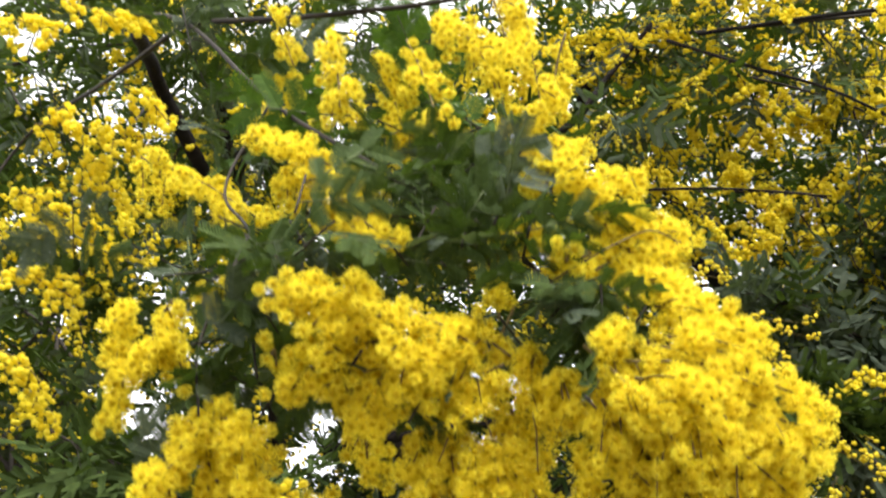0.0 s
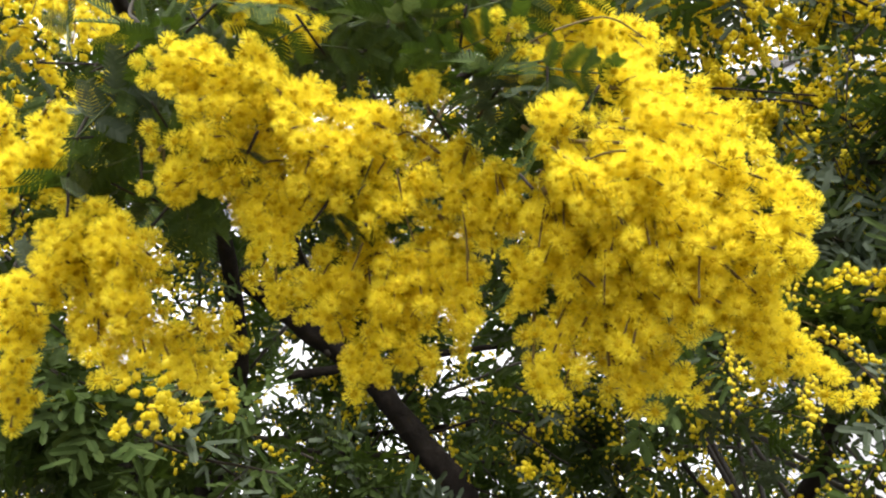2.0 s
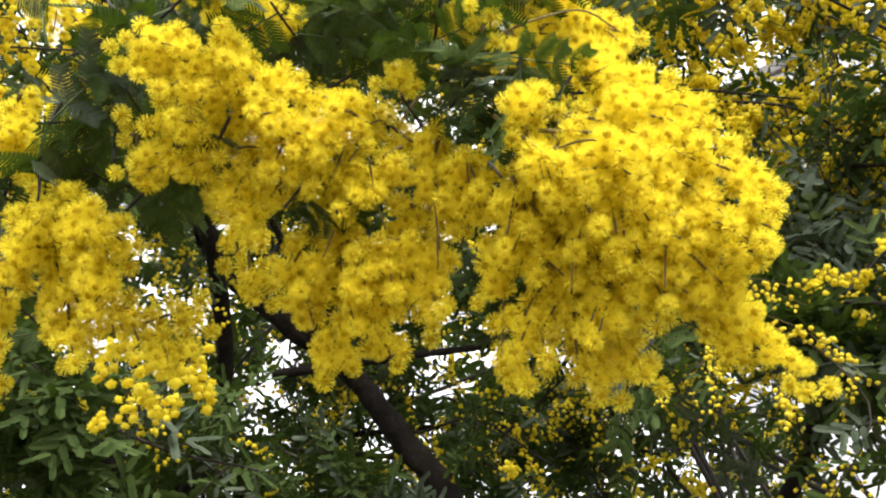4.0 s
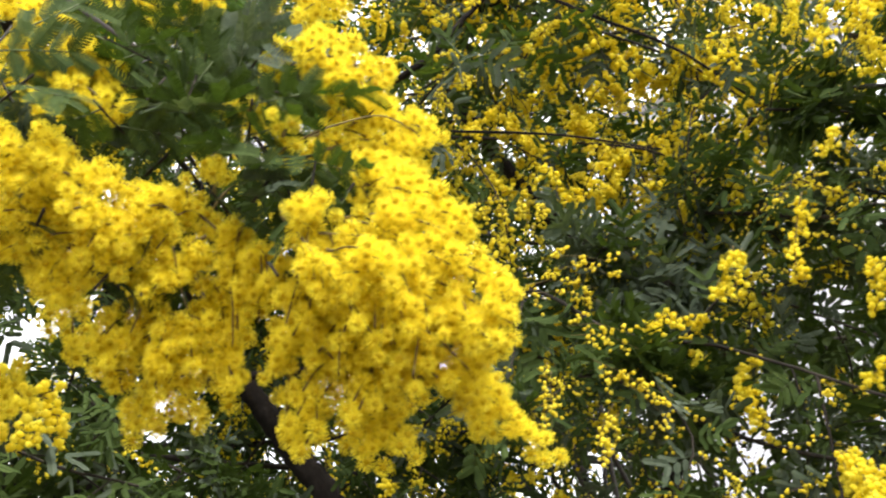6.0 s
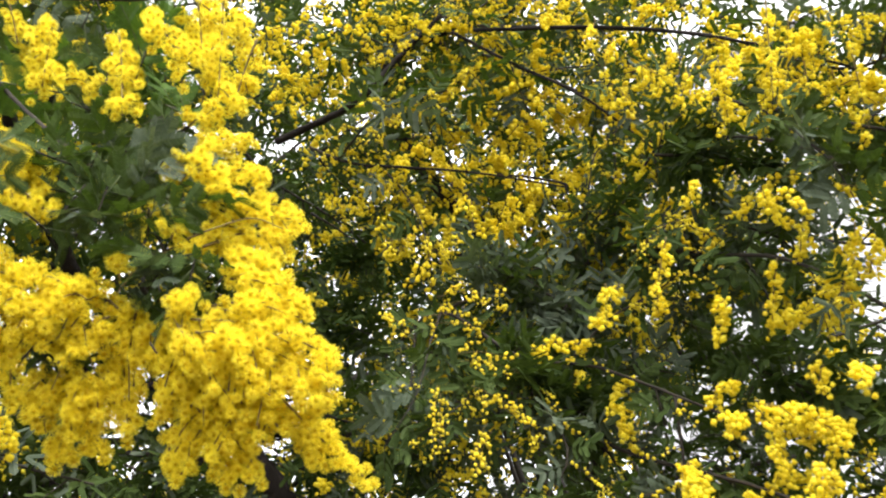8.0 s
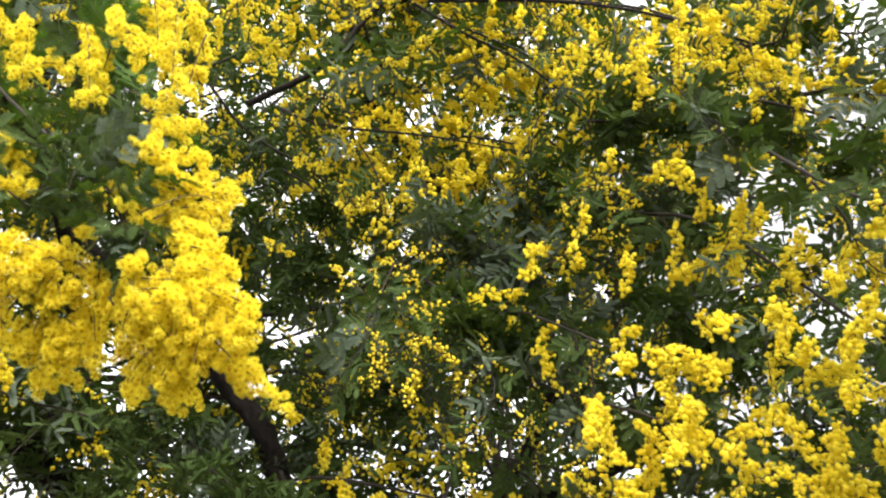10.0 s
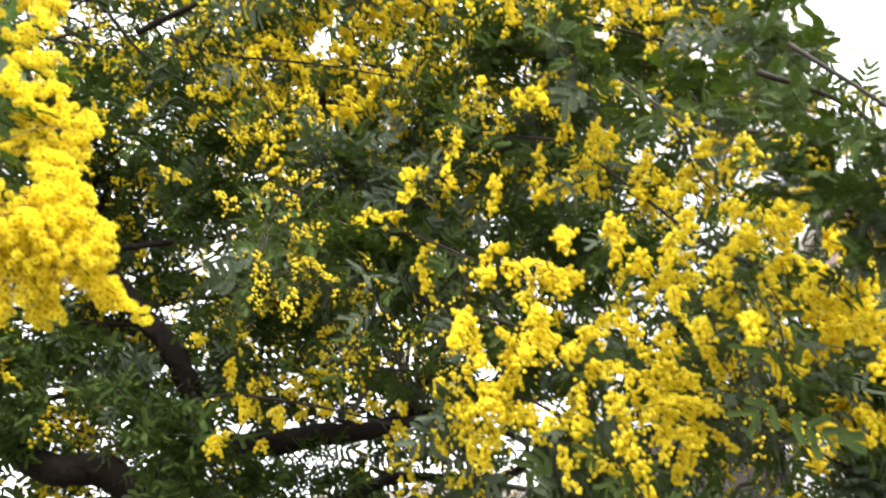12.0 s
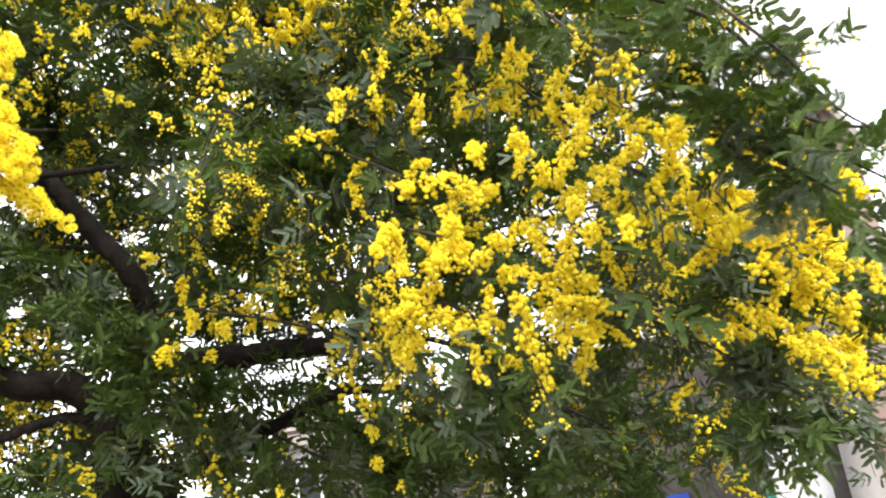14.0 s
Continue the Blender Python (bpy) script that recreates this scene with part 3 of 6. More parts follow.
plume((0.002, 0.318, 1.689), (-0.006, 0.331, 1.669), 0.01, 70, singles=999)
plume((0.031, 0.312, 1.684), (0.031, 0.324, 1.666), 0.011, 80, singles=999)
plume((0.043, 0.298, 1.701), (0.044, 0.314, 1.676), 0.007, 44, singles=999)
plume((0.052, 0.300, 1.698), (0.052, 0.312, 1.678), 0.007, 34, singles=999)
plume((0.058, 0.293, 1.697), (0.058, 0.304, 1.682), 0.007, 30, singles=999)
plume((0.035, 0.309, 1.693), (0.039, 0.322, 1.674), 0.009, 50, singles=999)
plume((0.020, 0.306, 1.699), (0.008, 0.315, 1.687), 0.009, 44, singles=999)
plume((-0.027, 0.336, 1.704), (-0.025, 0.352, 1.679), 0.008, 40, singles=999)
plume((-0.023, 0.310, 1.706), (-0.033, 0.317, 1.697), 0.008, 40, singles=999)
# left clusters
plume((-0.080, 0.313, 1.697), (-0.102, 0.322, 1.686), 0.009, 60, singles=999)
plume((-0.077, 0.311, 1.695), (-0.077, 0.323, 1.677), 0.011, 80, singles=999)
plume((-0.073, 0.313, 1.692), (-0.067, 0.327, 1.670), 0.009, 70, singles=999)
plume((-0.094, 0.325, 1.689), (-0.113, 0.333, 1.679), 0.01, 60, singles=999)
plume((-0.085, 0.327, 1.677), (-0.083, 0.338, 1.660), 0.01, 70, singles=999)
plume((-0.070, 0.332, 1.668), (-0.059, 0.338, 1.658), 0.008, 40, singles=999)
plume((-0.060, 0.339, 1.665), (-0.037, 0.341, 1.661), 0.006, 30, singles=999)
plume((-0.058, 0.341, 1.662), (-0.050, 0.348, 1.651), 0.006, 26, singles=999)
plume((-0.107, 0.340, 1.676), (-0.119, 0.346, 1.669), 0.009, 44, singles=999)
plume((-0.116, 0.354, 1.666), (-0.124, 0.361, 1.656), 0.008, 34, singles=999)
plume((-0.118, 0.362, 1.653), (-0.121, 0.367, 1.646), 0.006, 18, singles=999)
plume((-0.094, 0.326, 1.698), (-0.091, 0.340, 1.676), 0.012, 70, singles=999)
plume((-0.111, 0.317, 1.758), (-0.126, 0.334, 1.733), 0.01, 60, singles=999)
plume((-0.118, 0.325, 1.747), (-0.107, 0.336, 1.729), 0.01, 60, singles=999)
plume((-0.094, 0.308, 1.753), (-0.095, 0.310, 1.750), 0.004, 6, singles=999)
plume((-0.086, 0.308, 1.752), (-0.084, 0.309, 1.749), 0.004, 5, singles=999)
plume((-0.131, 0.328, 1.762), (-0.145, 0.344, 1.738), 0.01, 50, singles=999)
plume((-0.062, 0.304, 1.719), (-0.060, 0.306, 1.716), 0.004, 6, singles=999)
plume((-0.136, 0.340, 1.744), (-0.142, 0.357, 1.718), 0.01, 50, singles=999)
# upper clusters
plume((-0.081, 0.292, 1.834), (-0.039, 0.304, 1.814), 0.01, 90, singles=999)
plume((-0.052, 0.296, 1.826), (-0.015, 0.315, 1.797), 0.011, 110, singles=999)
plume((-0.065, 0.309, 1.826), (-0.038, 0.325, 1.803), 0.011, 60, singles=999)
plume((0.035, 0.287, 1.766), (0.066, 0.295, 1.753), 0.008, 40, singles=999)
plume((-0.036, 0.297, 1.783), (-0.013, 0.301, 1.774), 0.009, 50, singles=999)
plume((-0.042, 0.300, 1.814), (-0.019, 0.310, 1.798), 0.01, 60, singles=999)
plume((-0.181, 0.413, 1.935), (-0.093, 0.391, 1.861), 0.01955, 104)
plume((-0.045, 0.332, 1.955), (-0.04, 0.33, 1.89), 0.0138, 64)
plume((-0.001, 0.333, 1.949), (0.015, 0.317, 1.858), 0.0138, 73)
plume((0.017, 0.327, 1.968), (0.043, 0.314, 1.905), 0.0161, 73)
plume((0.069, 0.315, 1.971), (0.071, 0.323, 1.873), 0.01725, 115)
plume((0.051, 0.316, 1.968), (0.059, 0.323, 1.909), 0.01495, 57)
plume((0.093, 0.324, 1.939), (0.08, 0.338, 1.892), 0.0115, 38)
plume((0.052, 0.337, 1.858), (0.082, 0.339, 1.85), 0.0115, 38, size=.007)
plume((-0.093, 0.349, 2.007), (-0.072, 0.354, 1.952), 0.0115, 32)
# clumps further back on the left
plume((-0.317, 0.505, 2.064), (-0.237, 0.513, 2.048), 0.024, 130, size=0.0085, lod="mid")
plume((-0.289, 0.536, 2.053), (-0.251, 0.562, 2.015), 0.02, 90, size=0.0085, lod="mid")
plume((-0.233, 0.517, 2.042), (-0.201, 0.530, 2.023), 0.016, 50, size=0.0085, lod="mid")
plume((-0.193, 0.497, 2.000), (-0.121, 0.521, 1.963), 0.018, 150, size=0.0085, lod="mid")
plume((-0.358, 0.566, 2.049), (-0.265, 0.601, 1.996), 0.024, 160, size=0.0085, lod="mid")
plume((-0.361, 0.594, 1.977), (-0.296, 0.608, 1.954), 0.024, 120, size=0.0085, lod="mid")
plume((-0.240, 0.485, 2.087), (-0.203, 0.505, 2.058), 0.018, 60, size=0.0085, lod="mid")
plume((-0.366, 0.484, 2.180), (-0.316, 0.496, 2.161), 0.024, 90, size=0.0085, lod="mid")
plume((-0.293, 0.457, 2.162), (-0.225, 0.473, 2.136), 0.02, 100, size=0.0085, lod="mid")
plume((-0.354, 0.616, 1.912), (-0.317, 0.636, 1.883), 0.018, 70, size=0.0085, lod="mid")
plume((-0.360, 0.681, 1.908), (-0.326, 0.702, 1.877), 0.016, 50, size=0.0085, lod="mid")
plume((-0.126, 0.662, 1.781), (-0.198, 0.677, 1.764), 0.012, 60, size=0.0085, lod="mid")
plume((-0.148, 0.528, 1.743), (-0.087, 0.522, 1.739), 0.014, 90, size=0.0085, lod="mid")
plume((-0.135, 0.555, 1.735), (-0.086, 0.546, 1.738), 0.012, 60, size=0.0085, lod="mid")
# leaves among the flowers
for at, k, s in (
        ((-0.047, 0.264, 1.773), 2, 0.8), ((-0.068, 0.294, 1.768), 4, 0.8), ((-0.042, 0.274, 1.757), 2, 0.75), ((-0.009, 0.297, 1.806), 4, 0.8), ((0.010, 0.299, 1.817), 4, 0.8), ((0.021, 0.283, 1.766), 5, 0.75), ((0.004, 0.292, 1.775), 3, 0.75), ((-0.008, 0.283, 1.754), 2, 0.7), ((0.010, 0.292, 1.755), 2, 0.7), ((0.038, 0.284, 1.778), 4, 0.8), ((0.046, 0.285, 1.757), 4, 0.7), ((0.057, 0.285, 1.773), 3, 0.7), ((0.049, 0.285, 1.739), 3, 0.7), ((0.053, 0.283, 1.721), 3, 0.65),):
    leaf_group(at, k, None, s, 3 + k)
for at, k, s in (
        ((0.065, 0.280, 1.733), 4, 0.75), ((0.037, 0.297, 1.722), 2, 0.7), ((0.072, 0.278, 1.725), 3, 0.7), ((0.084, 0.276, 1.713), 2, 0.55), ((0.024, 0.300, 1.812), 4, 0.8), ((0.047, 0.305, 1.818), 4, 0.8), ((0.030, 0.289, 1.754), 3, 0.7), ((0.006, 0.306, 1.698), 2, 0.6), ((-0.076, 0.336, 1.726), 3, 0.8), ((-0.069, 0.326, 1.739), 2, 0.8), ((-0.012, 0.317, 1.813), 3, 0.8), ((0.013, 0.311, 1.780), 3, 0.8), ((-0.083, 0.301, 1.762), 3, 0.75), ((-0.098, 0.302, 1.762), 1, 0.8),):
    leaf_group(at, k, None, s, 3 + k)
for at, k, s in (
        ((-0.051, 0.293, 1.772), 3, 0.7), ((-0.085, 0.309, 1.732), 3, 0.8), ((-0.071, 0.313, 1.725), 3, 0.8), ((-0.061, 0.302, 1.732), 2, 0.65), ((-0.066, 0.331, 1.714), 2, 0.75), ((-0.087, 0.326, 1.725), 2, 0.75), ((-0.004, 0.299, 1.689), 2, 0.5), ((0.010, 0.301, 1.685), 2, 0.5), ((0.059, 0.271, 1.677), 1, 0.4), ((-0.025, 0.284, 1.706), 1, 0.5), ((-0.002, 0.303, 1.788), 2, 0.7), ((-0.088, 0.330, 1.809), 3, 0.8), ((-0.118, 0.384, 1.693), 3, 0.8), ((-0.051, 0.317, 1.717), 2, 0.6),):
    leaf_group(at, k, None, s, 3 + k)
for at, k, s in (
        ((-0.159, 0.392, 2.040), 4, 1.1), ((-0.132, 0.401, 2.026), 4, 1.1), ((-0.090, 0.389, 2.040), 4, 1), ((-0.030, 0.357, 1.996), 4, 1), ((-0.104, 0.404, 1.850), 4, 0.9), ((-0.142, 0.435, 1.980), 4, 1), ((-0.247, 0.476, 1.930), 4, 1.1), ((-0.139, 0.412, 1.841), 4, 1), ((-0.093, 0.391, 1.783), 4, 0.9), ((-0.009, 0.333, 1.875), 4, 0.8), ((0.028, 0.335, 1.870), 4, 0.8), ((0.014, 0.344, 1.842), 4, 0.8), ((0.045, 0.344, 1.840), 5, 0.8), ((0.029, 0.340, 1.796), 5, 0.8),):
    leaf_group(at, k, None, s, 3 + k)
for at, k, s in (
        ((-0.011, 0.336, 1.803), 3, 0.7),):
    leaf_group(at, k, None, s, 3 + k)
for at, k, s in (((0.038, 0.373, 1.915), 6, 1.1), ((0.009, 0.377, 1.977), 5, 1.1), ((-0.057, 0.363, 1.919), 5, 1.1), ((0.015, 0.431, 1.974), 5, 1.1), ((-0.003, 0.429, 2.019), 5, 1.1), ((-0.113, 0.454, 2.016), 5, 1.1), ((0.034, 0.416, 1.917), 5, 1.1)):
    leaf_group(at, k, YOUNG, s, 7 + k)
wood("flower_stem", [(0.061, 0.275, 1.702), (0.073, 0.269, 1.682), (0.080, 0.271, 1.673), (0.088, 0.276, 1.663), (0.101, 0.292, 1.650)], 0.0008, 0.0003, "", 5, seed=61, mat=STEM)
wood("flower_stem", [(0.066, 0.273, 1.697), (0.085, 0.274, 1.700), (0.098, 0.272, 1.695), (0.121, 0.273, 1.681)], 0.0006, 0.0003, "", 5, seed=62, mat=STEM)
wood("flower_stem", [(0.054, 0.289, 1.740), (0.067, 0.278, 1.742), (0.083, 0.278, 1.751), (0.100, 0.284, 1.761), (0.116, 0.295, 1.762)], 0.0006, 0.0003, "", 5, seed=63, mat=STEM)
wood("flower_stem", [(0.029, 0.301, 1.716), (0.035, 0.297, 1.725), (0.040, 0.299, 1.736)], 0.0005, 0.0009, "", 5, seed=64, mat=STEM)
wood("flower_stem", [(0.021, 0.291, 1.699), (0.023, 0.300, 1.689), (0.026, 0.307, 1.681)], 0.0004, 0.0003, "", 5, seed=65, mat=STEM)
wood("flower_stem", [(0.042, 0.298, 1.687), (0.043, 0.303, 1.679), (0.043, 0.312, 1.668)], 0.0004, 0.0003, "", 5, seed=66, mat=STEM)
wood("flower_stem", [(0.009, 0.308, 1.682), (0.005, 0.314, 1.675)], 0.0004, 0.0003, "", 5, seed=67, mat=STEM)
wood("flower_stem", [(0.082, 0.283, 1.660), (0.082, 0.295, 1.648)], 0.0004, 0.0003, "", 5, seed=68, mat=STEM)

# ---- boughs to the right, at one to two arm's lengths ----
BLOOMING = ["flower", "flower", "bud"]
MIX = ["flower", "bud", "flower", "leafy"]
bough([(0.626, 1.16, 2.007), (0.27, 0.834, 2.437), (0.385, 0.765, 2.49), (0.498, 0.694, 2.551)], .0026, .0014, 14, BLOOMING, 101)
bough([(0.137, 0.876, 2.297), (0.206, 0.84, 2.24), (0.366, 0.814, 2.213), (0.491, 0.774, 2.164), (0.57, 0.774, 2.086)], .0026, .0014, 17, BLOOMING, 102)
bough([(0.257, 0.837, 2.538), (0.324, 0.819, 2.487), (0.523, 0.758, 2.326), (0.59, 0.697, 2.174)], .0026, .0014, 16, BLOOMING, 103)
bough([(0.371, 0.733, 2.422), (0.607, 0.57, 2.254), (0.678, 0.459, 2.091), (0.74, 0.405, 2.094)], .0026, .0014, 18, MIX, 104, size=.85)
bough([(0.472, 0.797, 2.013), (0.537, 0.717, 2.106), (0.592, 0.692, 2.189)], .0026, .0014, 4, ["flower", "bud"], 105)
bough([(0.495, 0.752, 2.06), (0.578, 0.631, 1.968), (0.623, 0.545, 1.901), (0.681, 0.428, 1.727), (0.73, 0.375, 1.656)], .0026, .0014, 9, ["leafy", "bud"], 106, size=.8)
bough([(0.559, 0.672, 2.151), (0.626, 0.541, 2.061), (0.629, 0.34, 1.818), (0.675, 0.283, 1.762), (0.744, 0.272, 1.762)], .0026, .0014, 4, ["leafy", "bud"], 107, size=.75)
bough([(0.25, 0.979, 2.006), (0.294, 0.78, 1.97), (0.369, 0.721, 1.884), (0.438, 0.668, 1.846), (0.525, 0.579, 1.754)], .0026, .0014, 10, ["leafy", "leafy", "bud"], 108, size=.85)
bough([(0.295, 1.008, 1.903), (0.356, 0.805, 1.881), (0.45, 0.69, 1.767), (0.526, 0.567, 1.686), (0.6, 0.521, 1.626), (0.673, 0.512, 1.579)], .0026, .0014, 10, ["leafy", "bud"], 109, size=.8)
bough([(0.389, 0.991, 1.775), (0.496, 0.757, 1.679), (0.552, 0.592, 1.598), (0.578, 0.551, 1.522)], .0026, .0014, 6, ["leafy", "bud"], 110, size=.8)
bough([(0.429, 0.989, 2.143), (0.519, 0.894, 2.107), (0.622, 0.865, 2.02), (0.746, 0.835, 1.938)], .0026, .0014, 8, ["leafy", "leafy", "flower"], 111)

for base, tip, w, k in (
        ((0.483, 0.546, 1.932), (0.465, 0.567, 1.86), .010, 34), ((0.457, 0.616, 1.919), (0.419, 0.63, 1.872), .012, 30), ((0.365, 0.663, 1.866), (0.425, 0.662, 1.869), .012, 36),
        ((0.515, 0.53, 1.854), (0.509, 0.54, 1.819), .010, 26), ((0.652, 0.522, 1.91), (0.635, 0.543, 1.837), .016, 55), ((0.603, 0.532, 1.839), (0.557, 0.535, 1.831), .012, 34),
        ((0.667, 0.444, 1.842), (0.642, 0.46, 1.788), .014, 50), ((0.707, 0.422, 1.821), (0.666, 0.428, 1.764), .013, 45), ((0.719, 0.396, 1.799), (0.692, 0.407, 1.762), .012, 38),
        ((0.567, 0.376, 1.731), (0.565, 0.378, 1.691), .013, 42), ((0.616, 0.32, 1.709), (0.576, 0.325, 1.657), .013, 52), ((0.662, 0.316, 1.683), (0.616, 0.321, 1.646), .013, 50)):
    plume(base, tip, w * 0.95, int(k * 2.6), .0070, lod="mid")
for base, tip, w, k in (
        ((0.705, 0.322, 1.66), (0.659, 0.326, 1.63), .012, 44), ((0.742, 0.352, 1.737), (0.717, 0.359, 1.71), .011, 26), ((0.486, 0.481, 1.733), (0.551, 0.47, 1.696), .016, 50),
        ((0.46, 0.58, 1.716), (0.486, 0.585, 1.661), .018, 55), ((0.561, 0.435, 1.636), (0.521, 0.439, 1.616), .012, 36), ((0.572, 0.431, 1.651), (0.598, 0.441, 1.612), .014, 42),
        ((0.627, 0.423, 1.639), (0.609, 0.441, 1.576), .014, 52), ((0.585, 0.435, 1.593), (0.645, 0.437, 1.581), .012, 42), ((0.556, 0.427, 1.576), (0.561, 0.437, 1.542), .011, 36),
        ((0.553, 0.432, 1.539), (0.58, 0.447, 1.485), .013, 52), ((0.581, 0.426, 1.559), (0.657, 0.427, 1.551), .011, 46), ((0.608, 0.431, 1.539), (0.636, 0.435, 1.523), .010, 26)):
    plume(base, tip, w * 0.95, int(k * 2.6), .0070, lod="mid")
for base, tip, w, k in (
        ((0.725, 0.437, 1.62), (0.707, 0.451, 1.571), .013, 36), ((0.667, 0.437, 1.624), (0.676, 0.448, 1.585), .011, 30), ((0.537, 0.453, 1.596), (0.531, 0.467, 1.549), .008, 26),
        ((0.502, 0.544, 1.66), (0.503, 0.56, 1.594), .016, 56), ((0.453, 0.578, 1.616), (0.461, 0.595, 1.556), .015, 46), ((0.484, 0.564, 1.59), (0.468, 0.577, 1.545), .014, 42),
        ((0.51, 0.564, 1.588), (0.533, 0.573, 1.556), .010, 24), ((0.67, 0.294, 1.613), (0.712, 0.287, 1.6), .010, 36), ((0.781, 0.375, 1.654), (0.849, 0.385, 1.613), .016, 48),
        ((0.806, 0.342, 1.621), (0.865, 0.34, 1.588), .014, 42), ((0.744, 0.366, 1.614), (0.818, 0.371, 1.591), .014, 42), ((0.445, 0.667, 1.812), (0.452, 0.66, 1.763), .014, 40)):
    plume(base, tip, w * 0.95, int(k * 2.6), .0070, lod="mid")
# short round clumps
for at, r, k in (
        ((0.458, 0.665, 1.819), .013, 34), ((0.479, 0.501, 1.721), .013, 34), ((0.525, 0.397, 1.715), .010, 26), ((0.509, 0.453, 1.659), .014, 40), ((0.607, 0.271, 1.584), .009, 30),
        ((0.608, 0.34, 1.604), .011, 32), ((0.422, 0.681, 1.837), .011, 24), ((0.279, 0.944, 1.691), .014, 30), ((0.233, 0.94, 1.706), .016, 36), ((0.197, 0.905, 1.648), .016, 30),
        ((0.482, 0.941, 1.509), .010, 18), ((0.497, 0.821, 1.562), .010, 18), ((0.471, 0.76, 1.596), .010, 18), ((0.513, 0.945, 1.494), .008, 12), ((0.491, 0.954, 1.464), .009, 14),
        ((0.45, 0.811, 1.602), .010, 18), ((0.434, 0.796, 1.655), .009, 14), ((0.484, 0.617, 1.549), .009, 16), ((0.986, 0.491, 1.6), .010, 18)):
    plume(np.array(at) + (0, 0.003, r * .5), np.array(at) - (0.002, 0, r * .3), r * 1.0, int(k * 2.4), .0070, lod="mid")
# racemes of tight buds
for base, tip, k in (
        ((0.209, 0.617, 1.965), (0.276, 0.616, 1.962), 22), ((0.254, 0.587, 1.883), (0.312, 0.586, 1.885), 22), ((0.241, 0.593, 1.865), (0.302, 0.593, 1.862), 22), ((0.271, 0.593, 1.827), (0.326, 0.594, 1.819), 24),
        ((0.273, 0.555, 1.779), (0.326, 0.564, 1.744), 28), ((0.25, 0.592, 1.795), (0.246, 0.606, 1.745), 24), ((0.236, 0.616, 1.856), (0.199, 0.611, 1.877), 18), ((0.286, 0.563, 1.748), (0.27, 0.573, 1.715), 20),
        ((0.573, 0.246, 1.75), (0.595, 0.246, 1.748), 16), ((0.585, 0.201, 1.708), (0.601, 0.203, 1.7), 18), ((0.64, 0.204, 1.713), (0.656, 0.209, 1.692), 24), ((0.668, 0.169, 1.65), (0.687, 0.171, 1.643), 14),
        ((0.689, 0.161, 1.68), (0.729, 0.158, 1.686), 16), ((0.672, 0.22, 1.656), (0.689, 0.222, 1.647), 16)):
    for q in range(2):
        shift = np.array((0.004 * q, 0.006 * q, -0.005 * q))
        plume(np.array(base) + shift, np.array(tip) + shift * 1.5, .012, k, .0036, "bud", "mid", seed=q + k + int(abs(tip[0]) * 999))
# hanging racemes, half open
for base, tip, k in (
        ((0.571, 0.399, 2.123), (0.563, 0.431, 2.013), 46), ((0.63, 0.388, 2.052), (0.634, 0.414, 1.959), 46), ((0.608, 0.425, 2.067), (0.611, 0.448, 1.987), 40), ((0.67, 0.37, 2.039), (0.666, 0.398, 1.942), 44),
        ((0.542, 0.46, 2.093), (0.544, 0.481, 2.02), 36), ((0.477, 0.504, 2.127), (0.546, 0.513, 2.092), 36), ((0.705, 0.359, 2.002), (0.714, 0.376, 1.943), 34), ((0.745, 0.348, 1.966), (0.743, 0.365, 1.908), 30),
        ((0.503, 0.414, 1.893), (0.538, 0.416, 1.885), 26), ((0.581, 0.411, 1.9), (0.617, 0.412, 1.897), 26), ((0.721, 0.358, 2.08), (0.706, 0.378, 2.01), 34), ((0.636, 0.468, 2.136), (0.623, 0.486, 2.073), 34)):
    plume(base, tip, .014, int(k * 1.5), .0064, "half", "mid", arch=0)

# ---- nearer leafy shoots on the right ----
bough([(0.625, 0.208, 1.771), (0.693, 0.205, 1.741), (0.726, 0.198, 1.692), (0.738, 0.157, 1.618), (0.968, 0.033, 1.566)], .0026, .0012, 2, ["leafy"], 121, size=.62, droop=.1)
bough([(0.645, 0.262, 1.693), (0.685, 0.229, 1.659), (0.711, 0.201, 1.609), (0.731, 0.171, 1.567)], .0024, .0012, 3, ["leafy", "leafy", "bud"], 122, size=.62, droop=.1)
bough([(0.724, 0.606, 1.577), (0.84, 0.601, 1.587), (0.883, 0.579, 1.589), (0.952, 0.541, 1.608), (1.024, 0.485, 1.62)], .003, .0015, 8, ["leafy", "bud"], 123, size=.75)

# ---- crown behind ----
crown_bough([(0.946, 1.232, 1.738), (1.104, 1.195, 1.68), (1.259, 1.117, 1.579), (1.473, 1.033, 1.497)], .0036, .0016, 11, .5, 131, grey=.6)
crown_bough([(0.932, 1.159, 1.812), (1.14, 0.992, 1.657), (1.331, 0.957, 1.59), (1.545, 0.927, 1.501)], .0036, .0016, 13, .5, 132)
crown_bough([(0.976, 1.44, 1.739), (1.08, 1.334, 1.558), (1.148, 1.251, 1.48), (1.228, 1.209, 1.443)], .0036, .0016, 15, .2, 133, grey=.6)
crown_bough([(0.548, 1.487, 1.776), (0.628, 1.387, 1.758), (0.789, 1.304, 1.677), (0.929, 1.288, 1.544), (1.021, 1.258, 1.463)], .009, .003, 18, .25, 134, grey=.6)
crown_bough([(0.356, 1.541, 1.6), (0.537, 1.466, 1.489), (0.737, 1.423, 1.448), (0.895, 1.356, 1.489)], .0036, .0016, 10, .2, 135, grey=.6)
crown_bough([(0.063, 1.501, 1.755), (0.117, 1.285, 1.78), (0.196, 1.081, 1.76), (0.32, 0.94, 1.703), (0.429, 0.85, 1.646)], .0036, .0016, 4, 0.5, 136)
